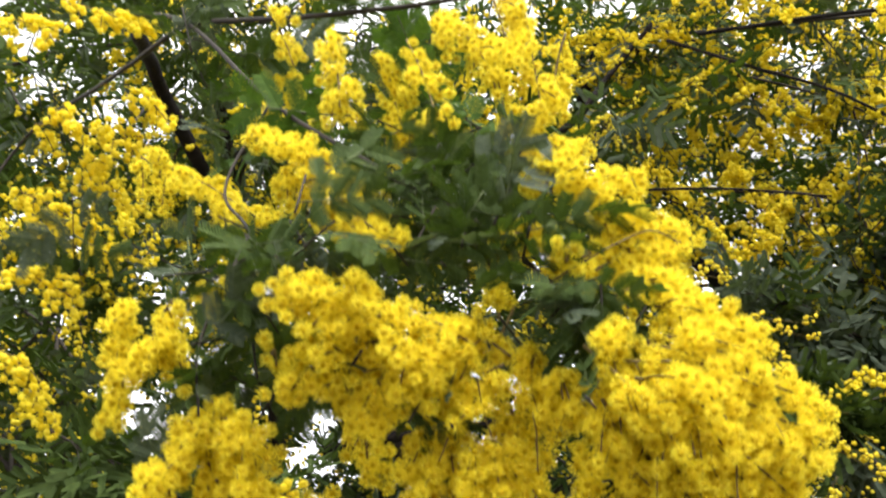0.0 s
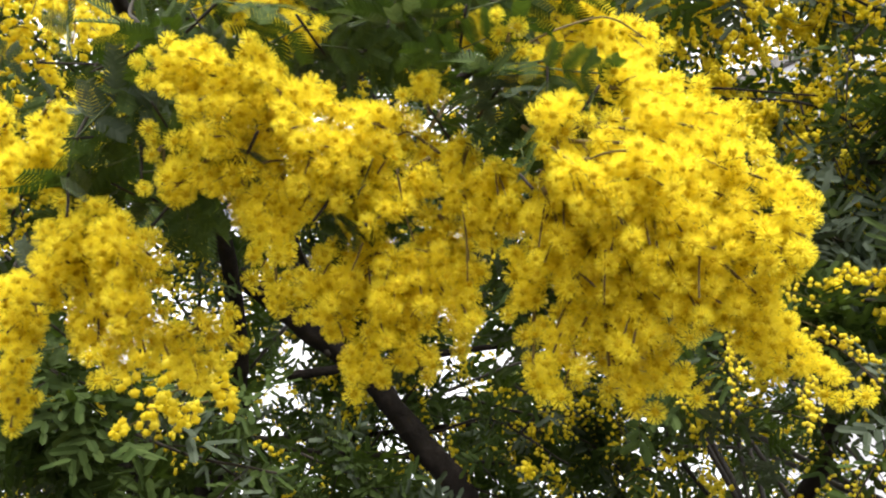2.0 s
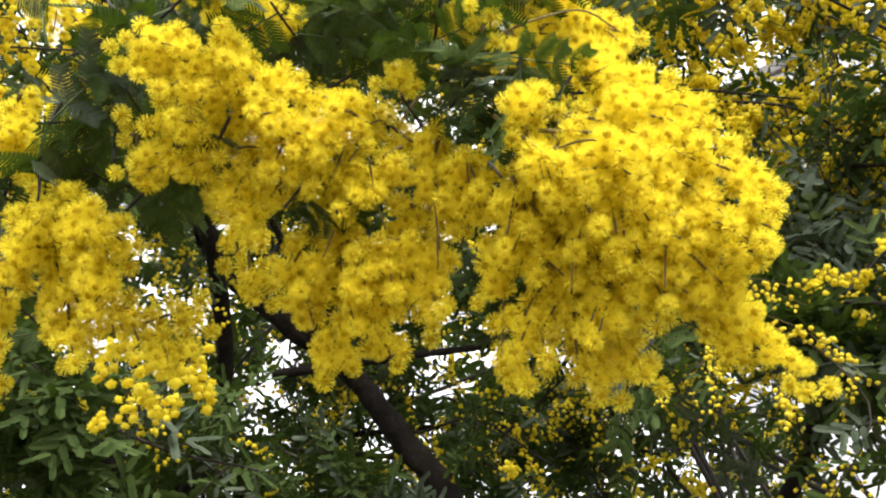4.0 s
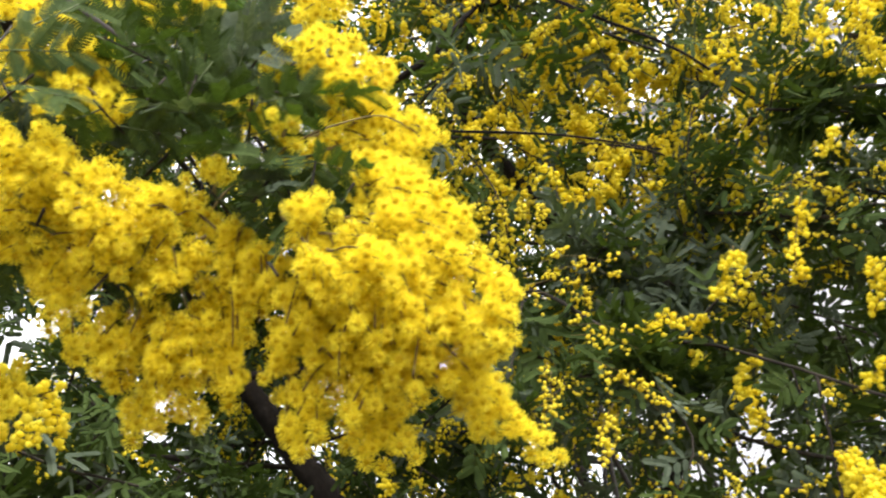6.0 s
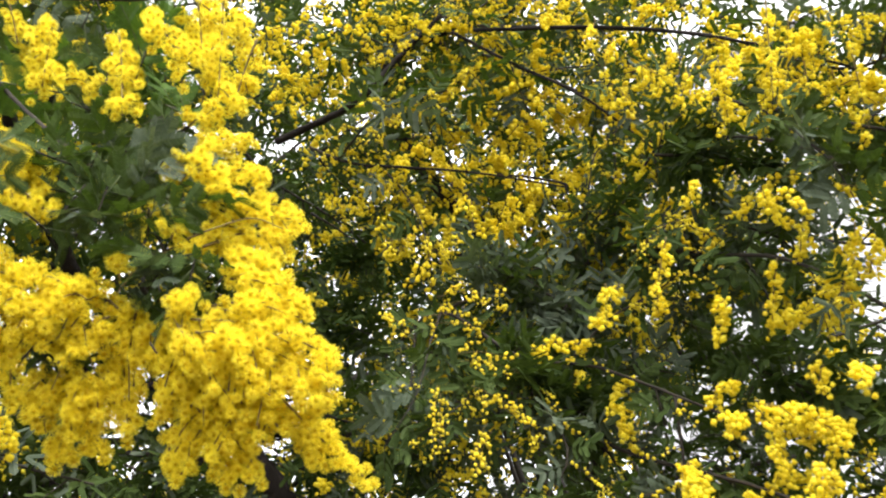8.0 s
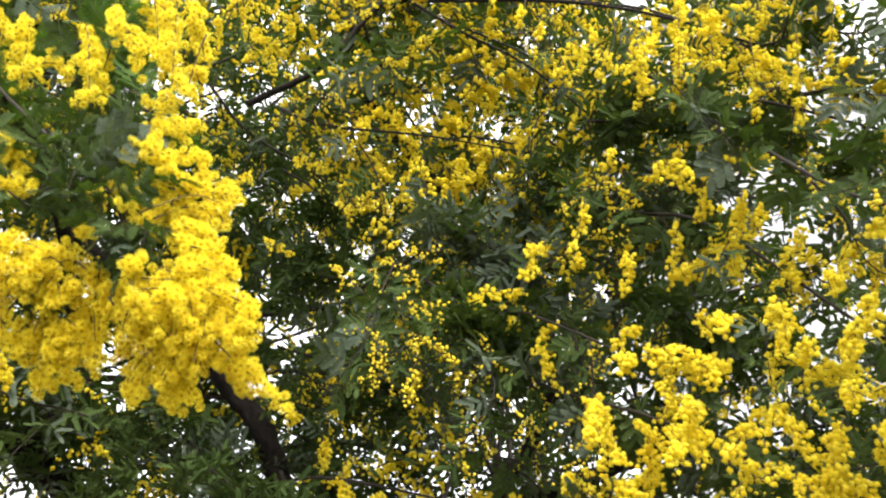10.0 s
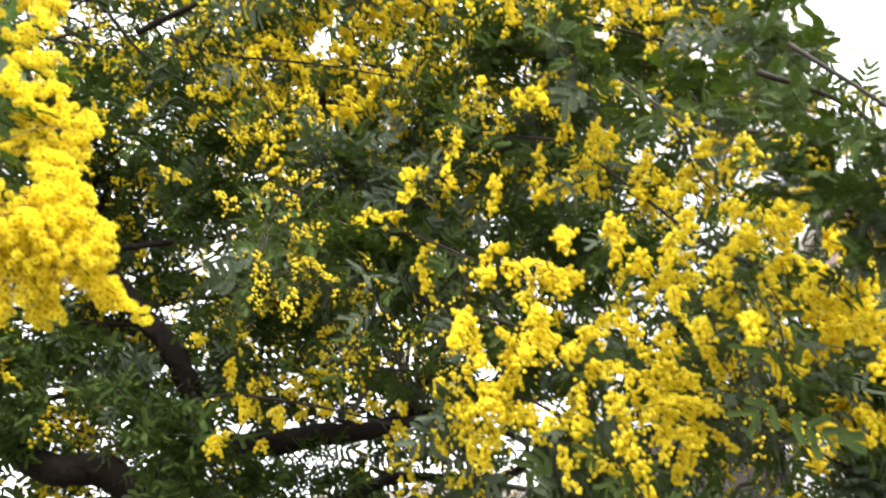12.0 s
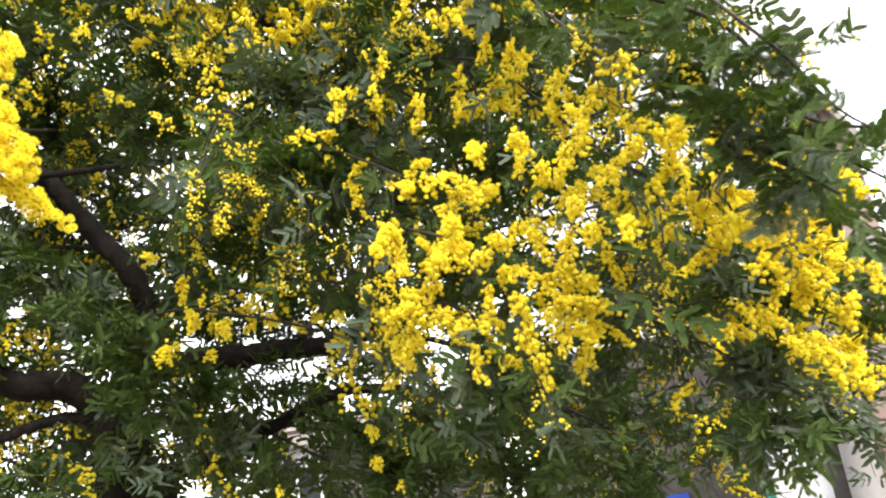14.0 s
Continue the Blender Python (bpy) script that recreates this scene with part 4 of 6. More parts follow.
crown_bough([(-0.132, 2.044, 1.866), (-0.141, 1.802, 1.984), (-0.061, 1.62, 2.071), (0.052, 1.485, 2.172)], .0036, .0016, 8, 0.15, 137)
crown_bough([(0.074, 1.977, 2.091), (0.242, 1.751, 2.143), (0.35, 1.531, 2.18), (0.436, 1.414, 2.221)], .0036, .0016, 13, 0.5, 138)
crown_bough([(-0.014, 1.922, 2.285), (-0.006, 1.678, 2.41), (0.114, 1.513, 2.437), (0.243, 1.36, 2.418)], .0036, .0016, 22, 0.8, 139)
crown_bough([(-0.325, 1.318, 2.414), (-0.108, 1.089, 2.474), (0.081, 1.013, 2.548), (0.194, 0.936, 2.63)], .0036, .0016, 10, 0.8, 140)
crown_bough([(0.16, 1.562, 1.535), (0.017, 1.44, 1.607), (-0.061, 1.343, 1.587), (-0.135, 1.25, 1.551)], .0036, .0016, 3, 0.5, 141)
crown_bough([(-0.398, 1.449, 1.959), (-0.395, 1.234, 1.985), (-0.263, 1.148, 1.915), (-0.137, 1.058, 1.857)], .0036, .0016, 8, 0.5, 142)
crown_bough([(-0.572, 1.421, 2.069), (-0.517, 1.207, 2.083), (-0.527, 1.095, 2.115), (-0.55, 0.985, 2.136)], .0036, .0016, 10, 0.5, 143)
crown_bough([(-0.077, 1.391, 2.146), (0.045, 1.56, 2.094), (0.163, 1.461, 2.072), (0.277, 1.387, 1.961)], .0036, .0016, 7, 0.5, 144)
crown_bough([(-0.241, 1.355, 2.279), (-0.382, 1.206, 2.445), (-0.449, 1.089, 2.495), (-0.54, 0.975, 2.532)], .0036, .0016, 22, 0.8, 145)
crown_bough([(-0.325, 1.318, 2.414), (-0.418, 1.088, 2.496), (-0.286, 0.945, 2.626), (-0.142, 0.826, 2.67)], .0036, .0016, 22, 0.8, 146)
crown_bough([(-0.89, 1.344, 2.173), (-0.634, 1.166, 2.233), (-0.514, 1.043, 2.294), (-0.437, 0.913, 2.381)], .0036, .0016, 11, 0.8, 147)
crown_bough([(0.626, 1.16, 2.007), (0.316, 1.091, 2.084), (0.476, 1.013, 2.167), (0.631, 0.94, 2.232), (0.791, 0.901, 2.36)], .0036, .0016, 18, .95, 148)
crown_bough([(0.851, 1.309, 1.84), (0.752, 1.131, 2.1), (0.917, 1.029, 2.268), (1.087, 0.905, 2.328)], .0036, .0016, 16, .95, 149)
crown_bough([(0.367, 0.767, 2.484), (0.334, 0.914, 2.519), (0.528, 0.888, 2.6), (0.689, 0.838, 2.585)], .0036, .0016, 23, .95, 150)
crown_bough([(-0.341, 1.036, 2.674), (-0.132, 1.056, 2.774), (0.083, 1.042, 2.811), (0.29, 0.997, 2.777)], .0036, .0016, 12, .95, 151)

# depths of the crown: branches that fan out behind, from the heads of the limbs
LIMB_HEADS = [((-0.083, 1.391, 2.145), (-0.341, 1.036, 2.674)), ((-0.398, 1.449, 1.959), (-1.176, 1.163, 2.275)), ((0.262, 1.497, 1.758), (0.851, 1.309, 1.84)), ((-0.572, 1.421, 2.069), (-1.176, 1.163, 2.275))]


def along_limb(i, bearing, rng):
    a, b = LIMB_HEADS[1 + i % 2 * 2 if bearing < -0.4 else 0 if bearing < 0.15 else 2]
    return np.array(a) + (np.array(b) - np.array(a)) * rng.uniform(0.05, 1) + rng.normal(size=3) * 0.01


rng = np.random.default_rng(77)
for i in range(52):
    bearing = radians(-62 + 96 * ((i * 0.618) % 1))
    foot = along_limb(i, bearing, rng)
    reach, rise = rng.uniform(1.7, 2.9), rng.uniform(8, 52)
    if rise < 24 and i % 2:
        continue
    end = np.array([math.sin(bearing) * reach + 0.1, math.cos(bearing) * reach, 1.5 + reach * math.tan(radians(rise))])
    mid = (foot + end) / 2 + rng.normal(size=3) * 0.12 + (0, 0.2, 0.05)
    far = end + (end - mid) * 0.4 + rng.normal(size=3) * 0.2
    if i in (4, 38, 45):
        continue
    crown_bough([foot, mid, end, far], .005, .002, 15, .75, 200 + i, size=1.35, bare=.2)

# more boughs on the right and low behind the limbs
crown_bough([(0.573, 0.915, 1.958), (0.84, 0.855, 1.972), (1.012, 0.791, 2.004), (1.22, 0.732, 2.018)], .0036, .0016, 8, .6, 301, size=.9)
crown_bough([(0.566, 0.959, 1.805), (0.876, 0.894, 1.834), (1.043, 0.835, 1.848), (1.196, 0.777, 1.862)], .0036, .0016, 16, .6, 302, size=.9, grey=.6)
crown_bough([(0.562, 0.994, 1.683), (0.817, 0.932, 1.702), (0.979, 0.874, 1.717), (1.173, 0.819, 1.715)], .0036, .0016, 15, .35, 303, size=.9, grey=.6)
crown_bough([(0.579, 0.866, 2.127), (0.754, 0.813, 2.123), (0.873, 0.771, 2.081), (0.985, 0.727, 2.048)], .0036, .0016, 4, .8, 304, size=.9)
crown_bough([(0.826, 1.167, 1.791), (1.023, 1.054, 1.811), (1.142, 0.957, 1.781), (1.267, 0.866, 1.731)], .0036, .0016, 20, .5, 305, size=.9)
crown_bough([(0.816, 1.204, 1.663), (1.073, 1.085, 1.702), (1.254, 0.978, 1.703), (1.474, 0.889, 1.639)], .0036, .0016, 20, .4, 306, size=.9, grey=.6)
crown_bough([(-0.429, 2.155, 2.04), (-0.062, 2.045, 2.043), (0.305, 1.934, 2.045), (0.665, 1.857, 1.931)], .01, .004, 7, .45, 311, size=1.2)
crown_bough([(-0.439, 2.221, 1.81), (-0.078, 2.131, 1.74), (0.284, 2.034, 1.699), (0.716, 1.954, 1.593)], .01, .004, 22, .4, 312, size=1.2)
crown_bough([(-0.154, 2.167, 1.621), (0.276, 2.066, 1.586), (0.709, 1.982, 1.493), (1.233, 1.888, 1.431)], .01, .004, 26, .25, 313, size=1.2)
crown_bough([(0.589, 2.013, 1.754), (0.961, 1.929, 1.667), (1.245, 1.851, 1.561), (1.614, 1.757, 1.505)], .01, .004, 15, .2, 314, size=1.1, grey=.6)
crown_bough([(-0.392, 1.989, 2.252), (-0.106, 1.892, 2.215), (0.244, 1.79, 2.188), (0.586, 1.713, 2.078)], .01, .004, 5, .5, 315, size=1.1)
crown_bough([(-0.948, 1.817, 2.158), (-0.54, 1.803, 2.186), (-0.113, 1.713, 2.112), (0.227, 1.718, 2.077)], .01, .004, 6, .4, 316, size=1.1)
crown_bough([(0.122, 1.728, 2.231), (0.358, 1.74, 2.176), (0.587, 1.68, 2.193), (0.929, 1.697, 2.113)], .0036, .0016, 11, .4, 317, size=1.0)
bloom_along([(0.196, 0.814, 2.22), (0.359, 0.787, 2.197), (0.484, 0.756, 2.155), (0.546, 0.731, 2.056)], 14, 401, .006, .05, 50, "half")
bloom_along([(0.135, 0.849, 2.393), (0.263, 0.792, 2.404), (0.379, 0.754, 2.458)], 12, 402, .0062, .05, 50, "half")
bloom_along([(0.314, 0.78, 2.444), (0.503, 0.718, 2.286), (0.574, 0.672, 2.152)], 16, 403, .0062, .05, 50, "half")
bloom_along([(0.359, 0.694, 2.377), (0.589, 0.546, 2.227), (0.673, 0.443, 2.074)], 14, 404, .0062, .055, 50, "half")
bloom_along([(0.238, 0.82, 2.124), (0.374, 0.778, 2.082), (0.45, 0.768, 2.113)], 8, 405, .006, .05, 44, "half")
bloom_along([(0.464, 0.573, 1.706), (0.528, 0.485, 1.644), (0.595, 0.451, 1.58), (0.647, 0.454, 1.53)], 12, 406)
bloom_along([(0.437, 0.609, 1.652), (0.495, 0.553, 1.593), (0.549, 0.518, 1.53)], 8, 407)
bloom_along([(0.604, 0.507, 1.855), (0.658, 0.424, 1.778), (0.691, 0.346, 1.686), (0.764, 0.338, 1.639)], 10, 408)
bloom_along([(0.604, 0.421, 1.682), (0.678, 0.401, 1.64), (0.757, 0.388, 1.607), (0.87, 0.373, 1.582)], 12, 409)
bloom_along([(0.868, 0.629, 1.597), (0.951, 0.591, 1.543), (1.089, 0.602, 1.496)], 26, 410)
bloom_along([(0.74, 0.58, 1.664), (0.853, 0.586, 1.637), (0.953, 0.539, 1.615), (1.027, 0.494, 1.587)], 9, 411)
crown_bough([(0.237, 1.251, 2.617), (0.473, 1.196, 2.615), (0.633, 1.157, 2.562), (0.807, 1.166, 2.52)], .004, .002, 20, .95, 321)
crown_bough([(0.724, 1.157, 2.738), (0.884, 1.126, 2.657), (1.017, 1.026, 2.635), (1.132, 0.932, 2.596)], .004, .002, 18, .95, 322)
crown_bough([(0.189, 1.203, 2.789), (0.421, 1.141, 2.812), (0.652, 1.086, 2.809), (0.846, 1.065, 2.874)], .004, .002, 18, .95, 323)
crown_bough([(0.248, 1.304, 2.431), (0.463, 1.269, 2.361), (0.674, 1.218, 2.347), (0.898, 1.23, 2.295)], .004, .002, 18, .4, 324)
crown_bough([(-0.681, 1.222, 2.043), (-0.571, 1.234, 1.992), (-0.488, 1.243, 1.958), (-0.387, 1.208, 1.895)], .004, .002, 14, .4, 325)
bloom_along([(0.922, 0.69, 1.562), (1.002, 0.654, 1.501), (1.084, 0.614, 1.455)], 12, 412)
bloom_along([(0.549, 0.563, 1.735), (0.627, 0.528, 1.709), (0.732, 0.492, 1.683), (0.808, 0.45, 1.68)], 12, 413)
crown_bough([(0.769, 1.119, 2.323), (0.928, 1.093, 2.227), (1.084, 1.065, 2.132), (1.234, 1.051, 1.994)], .004, .002, 20, .3, 331)
crown_bough([(0.753, 1.178, 2.121), (0.892, 1.098, 2.028), (1.042, 1.067, 1.948), (1.25, 1.041, 1.844)], .004, .002, 20, .3, 332)
bough([(0.684, 0.408, 1.979), (0.74, 0.369, 1.968), (0.772, 0.34, 1.919), (0.8, 0.31, 1.879)], .0024, .0012, 6, ["leafy", "bud", "leafy"], 124, size=.7)
bloom_along([(0.572, 0.456, 2.108), (0.649, 0.427, 2.023), (0.705, 0.39, 1.967), (0.748, 0.348, 1.931)], 14, 414, .0068)
crown_bough([(0.142, 1.37, 1.843), (0.169, 1.375, 1.752), (0.183, 1.405, 1.647), (0.207, 1.441, 1.52)], .004, .002, 9, .1, 341)
crown_bough([(-0.236, 1.643, 1.638), (-0.09, 1.655, 1.586), (0.065, 1.652, 1.589)], .004, .002, 6, .35, 343)
crown_bough([(-0.079, 1.225, 2.724), (0.045, 1.272, 2.555), (0.189, 1.297, 2.462), (0.307, 1.277, 2.341)], .004, .002, 18, .5, 351)
crown_bough([(-0.215, 1.565, 2.455), (0.015, 1.536, 2.542), (0.209, 1.471, 2.578), (0.403, 1.409, 2.602)], .004, .002, 16, .5, 352)
crown_bough([(-0.168, 1.44, 2.707), (-0.016, 1.42, 2.769), (0.155, 1.348, 2.827)], .004, .002, 7, .5, 353)
bloom_along([(0.314, 0.762, 2.325), (0.46, 0.775, 2.271), (0.577, 0.762, 2.31), (0.701, 0.755, 2.327)], 24, 415, .0068, .05, 60, "half")
bloom_along([(0.277, 0.793, 2.218), (0.415, 0.797, 2.196), (0.503, 0.775, 2.159), (0.619, 0.761, 2.13)], 24, 416, .0068, .05, 60, "half")
bloom_along([(0.178, 0.954, 2.205), (0.331, 0.949, 2.215), (0.493, 0.905, 2.177)], 9, 417, .0068, .05, 60, "half")
bloom_along([(0.181, 1.106, 1.856), (0.326, 1.034, 1.737), (0.461, 0.948, 1.667)], 9, 418, .0068, .04, 50, "half")
crown_bough([(0.802, 0.973, 2.832), (0.947, 0.947, 2.734), (1.054, 0.907, 2.685), (1.127, 0.839, 2.558)], .004, .002, 18, .9, 361)
wood("branch", [(0.09, 0.833, 2.269), (0.193, 0.756, 2.278), (0.252, 0.728, 2.338), (0.316, 0.706, 2.409)], .0055, .003, "", 9, seed=371)
wood("branch", [(0.327, 0.698, 2.367), (0.4, 0.661, 2.272), (0.474, 0.646, 2.21), (0.547, 0.639, 2.124)], .0026, .0014, "", 7, seed=372)
wood("branch", [(0.226, 0.755, 2.172), (0.335, 0.704, 2.127), (0.446, 0.689, 2.098)], .0019, .001, "", 7, seed=373)
wood("branch", [(0.346, 0.656, 2.328), (0.49, 0.579, 2.264), (0.577, 0.531, 2.209), (0.636, 0.486, 2.144), (0.674, 0.442, 2.077)], .0028, .0014, "", 7, seed=374)
crown_bough([(-0.765, 0.99, 2.674), (-0.572, 0.935, 2.673), (-0.404, 0.891, 2.639), (-0.266, 0.838, 2.635)], .004, .002, 17, .35, 381)
crown_bough([(-0.732, 1.113, 2.423), (-0.573, 1.081, 2.346), (-0.45, 1.028, 2.344)], .004, .002, 10, .3, 382)
bloom_along([(0.013, 0.869, 2.511), (0.169, 0.861, 2.351), (0.294, 0.821, 2.302), (0.436, 0.778, 2.263)], 16, 419, .0064, .05, 50, "half")
bloom_along([(0.206, 0.773, 2.473), (0.411, 0.768, 2.405), (0.529, 0.738, 2.396), (0.673, 0.701, 2.336)], 14, 420, .0064, .05, 50, "half")
bloom_along([(0.649, 0.36, 1.786), (0.708, 0.332, 1.733), (0.742, 0.306, 1.677), (0.784, 0.278, 1.628)], 10, 421, .0066, .035, 45, "half")
bloom_along([(0.857, 0.409, 1.713), (0.896, 0.395, 1.685), (0.937, 0.374, 1.648)], 8, 422, .0068, .04, 50, "half")

# the far side of the crown
for i in range(24):
    bearing = radians(-58 + 84 * ((i * 0.618 + 0.3) % 1))
    foot = along_limb(i, bearing, rng)
    reach = rng.uniform(2.7, 3.7)
    end = np.array([math.sin(bearing) * reach + 0.1, math.cos(bearing) * reach, 1.5 + reach * math.tan(radians(rng.uniform(14, 50)))])
    mid = foot + (end - foot) * 0.35 + rng.normal(size=3) * 0.12 + (0, 0.15, 0.05)
    out = foot + (end - foot) * 0.7 + rng.normal(size=3) * 0.15
    far = end + (end - mid) * 0.3 + rng.normal(size=3) * 0.3
    if i in (2, 14, 15, 20):
        continue
    crown_bough([foot, mid, out, end, far], .007, .002, 17, .75, 501 + i, size=1.75, bare=.35)
crown_bough([(-0.357, 1.53, 2.039), (-0.183, 1.542, 1.989), (0, 1.525, 1.929), (0.161, 1.524, 1.85)], .004, .002, 7, .25, 391)
crown_bough([(-0.437, 1.72, 1.924), (-0.257, 1.713, 1.939), (-0.113, 1.733, 1.861), (0.073, 1.694, 1.806)], .004, .002, 6, .3, 392)
bough([(0.543, 0.489, 2.067), (0.615, 0.459, 2.022), (0.681, 0.429, 1.979), (0.751, 0.4, 1.931)], .0026, .0014, 5, ["leafy", "leafy", "bud"], 125, size=.8)
bloom_along([(0.766, 0.404, 1.624), (0.821, 0.39, 1.598), (0.867, 0.379, 1.561), (0.914, 0.365, 1.535)], 12, 423, .0074, .045, 70)
bloom_along([(0.879, 0.5, 1.573), (0.935, 0.487, 1.544), (1.005, 0.475, 1.509)], 9, 424, .0074, .045, 70)
bloom_along([(0.727, 0.467, 1.697), (0.812, 0.439, 1.681), (0.872, 0.415, 1.655)], 9, 425, .0072, .04, 60)
crown_bough([(-0.88, 1.21, 3.184), (-0.584, 1.192, 3.047), (-0.326, 1.15, 3), (-0.026, 1.123, 2.897)], .004, .002, 18, .45, 393)
bough([(0.763, 0.264, 1.715), (0.798, 0.256, 1.669), (0.82, 0.246, 1.629), (0.859, 0.234, 1.595)], .0024, .0012, 3, ["leafy", "leafy", "bud"], 126, size=.62, droop=.1)

# tufts of foliage under and between the limbs
leaf_mass([(-0.126, 1.191, 1.927), (-0.033, 1.180, 1.876), (0.057, 1.183, 1.788)], 0.085, 110, 701)
leaf_mass([(0.037, 1.081, 1.783), (0.105, 1.079, 1.729), (0.172, 1.079, 1.667)], 0.085, 110, 702)
leaf_mass([(0.102, 1.094, 1.686), (0.171, 1.082, 1.658), (0.213, 1.083, 1.617)], 0.085, 90, 703)
leaf_mass([(0.168, 1.103, 1.598), (0.236, 1.101, 1.544), (0.311, 1.105, 1.464)], 0.085, 140, 704)
leaf_mass([(0.316, 1.450, 1.739), (0.382, 1.453, 1.673), (0.459, 1.445, 1.628)], 0.085, 90, 705)
leaf_mass([(0.437, 1.212, 1.523), (0.544, 1.193, 1.489), (0.648, 1.186, 1.415)], 0.085, 120, 706)
leaf_mass([(-0.129, 1.314, 1.553), (-0.054, 1.299, 1.533), (0.029, 1.291, 1.484)], 0.085, 60, 707)
leaf_mass([(0.160, 1.570, 1.679), (0.299, 1.544, 1.636), (0.408, 1.563, 1.480)], 0.085, 110, 708)
leaf_mass([(0.530, 1.164, 1.587), (0.607, 1.152, 1.557), (0.662, 1.157, 1.491)], 0.085, 70, 709)
leaf_mass([(0.614, 0.708, 1.573), (0.632, 0.719, 1.521), (0.672, 0.726, 1.465)], 0.085, 80, 710)
leaf_mass([(0.614, 0.850, 1.471), (0.683, 0.840, 1.438), (0.743, 0.841, 1.383)], 0.085, 110, 711)
leaf_mass([(0.742, 0.803, 1.499), (0.811, 0.799, 1.451), (0.862, 0.807, 1.381)], 0.085, 70, 712)
leaf_mass([(-0.391, 1.477, 1.965), (-0.263, 1.467, 1.937), (-0.113, 1.453, 1.908)], 0.085, 110, 713)
leaf_mass([(-0.124, 1.439, 1.937), (-0.006, 1.431, 1.910), (0.112, 1.438, 1.854)], 0.085, 90, 714)
leaf_mass([(0.127, 0.973, 2.065), (0.179, 0.969, 2.054), (0.232, 0.969, 2.035)], 0.085, 80, 715)
leaf_mass([(0.085, 1.490, 1.981), (0.210, 1.497, 1.922), (0.280, 1.525, 1.846)], 0.085, 80, 716)
# shaded tufts on the right
leaf_mass([(0.536, 0.620, 2.098), (0.615, 0.609, 2.089), (0.709, 0.601, 2.069)], 0.06, 110, 717, grey=0.2, size=1.0)
leaf_mass([(0.666, 0.557, 2.039), (0.761, 0.550, 2.017), (0.870, 0.543, 1.991)], 0.06, 110, 718, grey=0.2, size=1.0)
leaf_mass([(0.361, 0.731, 2.001), (0.420, 0.735, 1.971), (0.487, 0.746, 1.927)], 0.06, 150, 719, grey=0.9, size=1.0)
leaf_mass([(0.362, 0.773, 1.923), (0.414, 0.779, 1.893), (0.459, 0.801, 1.837)], 0.06, 120, 720, grey=0.1, size=1.0)
leaf_mass([(0.490, 0.691, 2.069), (0.543, 0.697, 2.039), (0.641, 0.711, 1.978)], 0.06, 70, 721, grey=0.9, size=1.0)
leaf_mass([(0.647, 0.660, 2.027), (0.691, 0.660, 2.011), (0.728, 0.672, 1.975)], 0.06, 70, 722, grey=0.8, size=1.0)
leaf_mass([(0.141, 0.941, 2.224), (0.196, 0.950, 2.188), (0.233, 0.971, 2.137)], 0.06, 70, 723, grey=0.3, size=1.0)
leaf_mass([(0.584, 0.613, 1.819), (0.635, 0.614, 1.798), (0.685, 0.609, 1.789)], 0.06, 100, 724, grey=0.2, size=1.0)
leaf_mass([(0.534, 0.664, 1.743), (0.573, 0.676, 1.706), (0.617, 0.681, 1.681)], 0.06, 110, 725, grey=0.1, size=1.0)
leaf_mass([(0.349, 0.715, 1.855), (0.392, 0.711, 1.827), (0.435, 0.705, 1.806)], 0.055, 120, 726, grey=0.1, size=0.9)
leaf_mass([(0.705, 0.516, 1.575), (0.790, 0.507, 1.526), (0.856, 0.503, 1.480)], 0.055, 90, 727, grey=0.7, size=0.9)
leaf_mass([(0.814, 0.479, 1.492), (0.890, 0.472, 1.445), (0.965, 0.465, 1.399)], 0.055, 90, 728, grey=0.7, size=0.9)
leaf_mass([(0.813, 0.478, 1.596), (0.899, 0.461, 1.572), (0.960, 0.449, 1.551)], 0.055, 110, 729, grey=0.6, size=0.9)
leaf_mass([(0.800, 0.473, 1.455), (0.845, 0.470, 1.425), (0.879, 0.469, 1.397)], 0.055, 70, 730, grey=0.3, size=0.9)
# dark feathery leaves that overhang the right edge
for at, k, s in (
        ((0.591, 0.288, 1.807), 5, 1), ((0.612, 0.270, 1.777), 5, 1), ((0.632, 0.244, 1.772), 5, 1), ((0.639, 0.233, 1.731), 5, 1), ((0.653, 0.206, 1.736), 4, 1), ((0.620, 0.261, 1.731), 4, 0.9), ((0.667, 0.193, 1.695), 5, 1), ((0.670, 0.184, 1.654), 5, 1), ((0.693, 0.174, 1.664), 5, 1), ((0.668, 0.210, 1.643), 4, 0.9), ((0.699, 0.185, 1.624), 5, 1), ((0.719, 0.189, 1.596), 5, 1), ((0.714, 0.215, 1.588), 5, 1), ((0.729, 0.176, 1.624), 4, 0.9),):
    leaf_group(at, k, None, s, 11 + k)
for at, k, s in (
        ((0.693, 0.211, 1.617), 4, 0.9), ((0.725, 0.202, 1.548), 4, 0.9), ((0.755, 0.194, 1.548), 3, 0.9), ((0.641, 0.224, 1.692), 4, 0.9), ((0.677, 0.151, 1.680), 3, 0.7), ((0.700, 0.154, 1.652), 3, 0.7), ((0.733, 0.143, 1.622), 2, 0.6), ((0.749, 0.143, 1.607), 2, 0.6), ((0.665, 0.167, 1.710), 3, 0.7), ((0.708, 0.159, 1.630), 4, 0.8), ((0.663, 0.223, 1.675), 4, 0.9),):
    leaf_group(at, k, None, s, 11 + k)
wood("branch", [(0.647, 0.191, 1.786), (0.668, 0.154, 1.712), (0.698, 0.148, 1.673), (0.726, 0.144, 1.627), (0.757, 0.134, 1.595)], 0.0018, 0.0009, "", 6, seed=91, mat=TWIG)
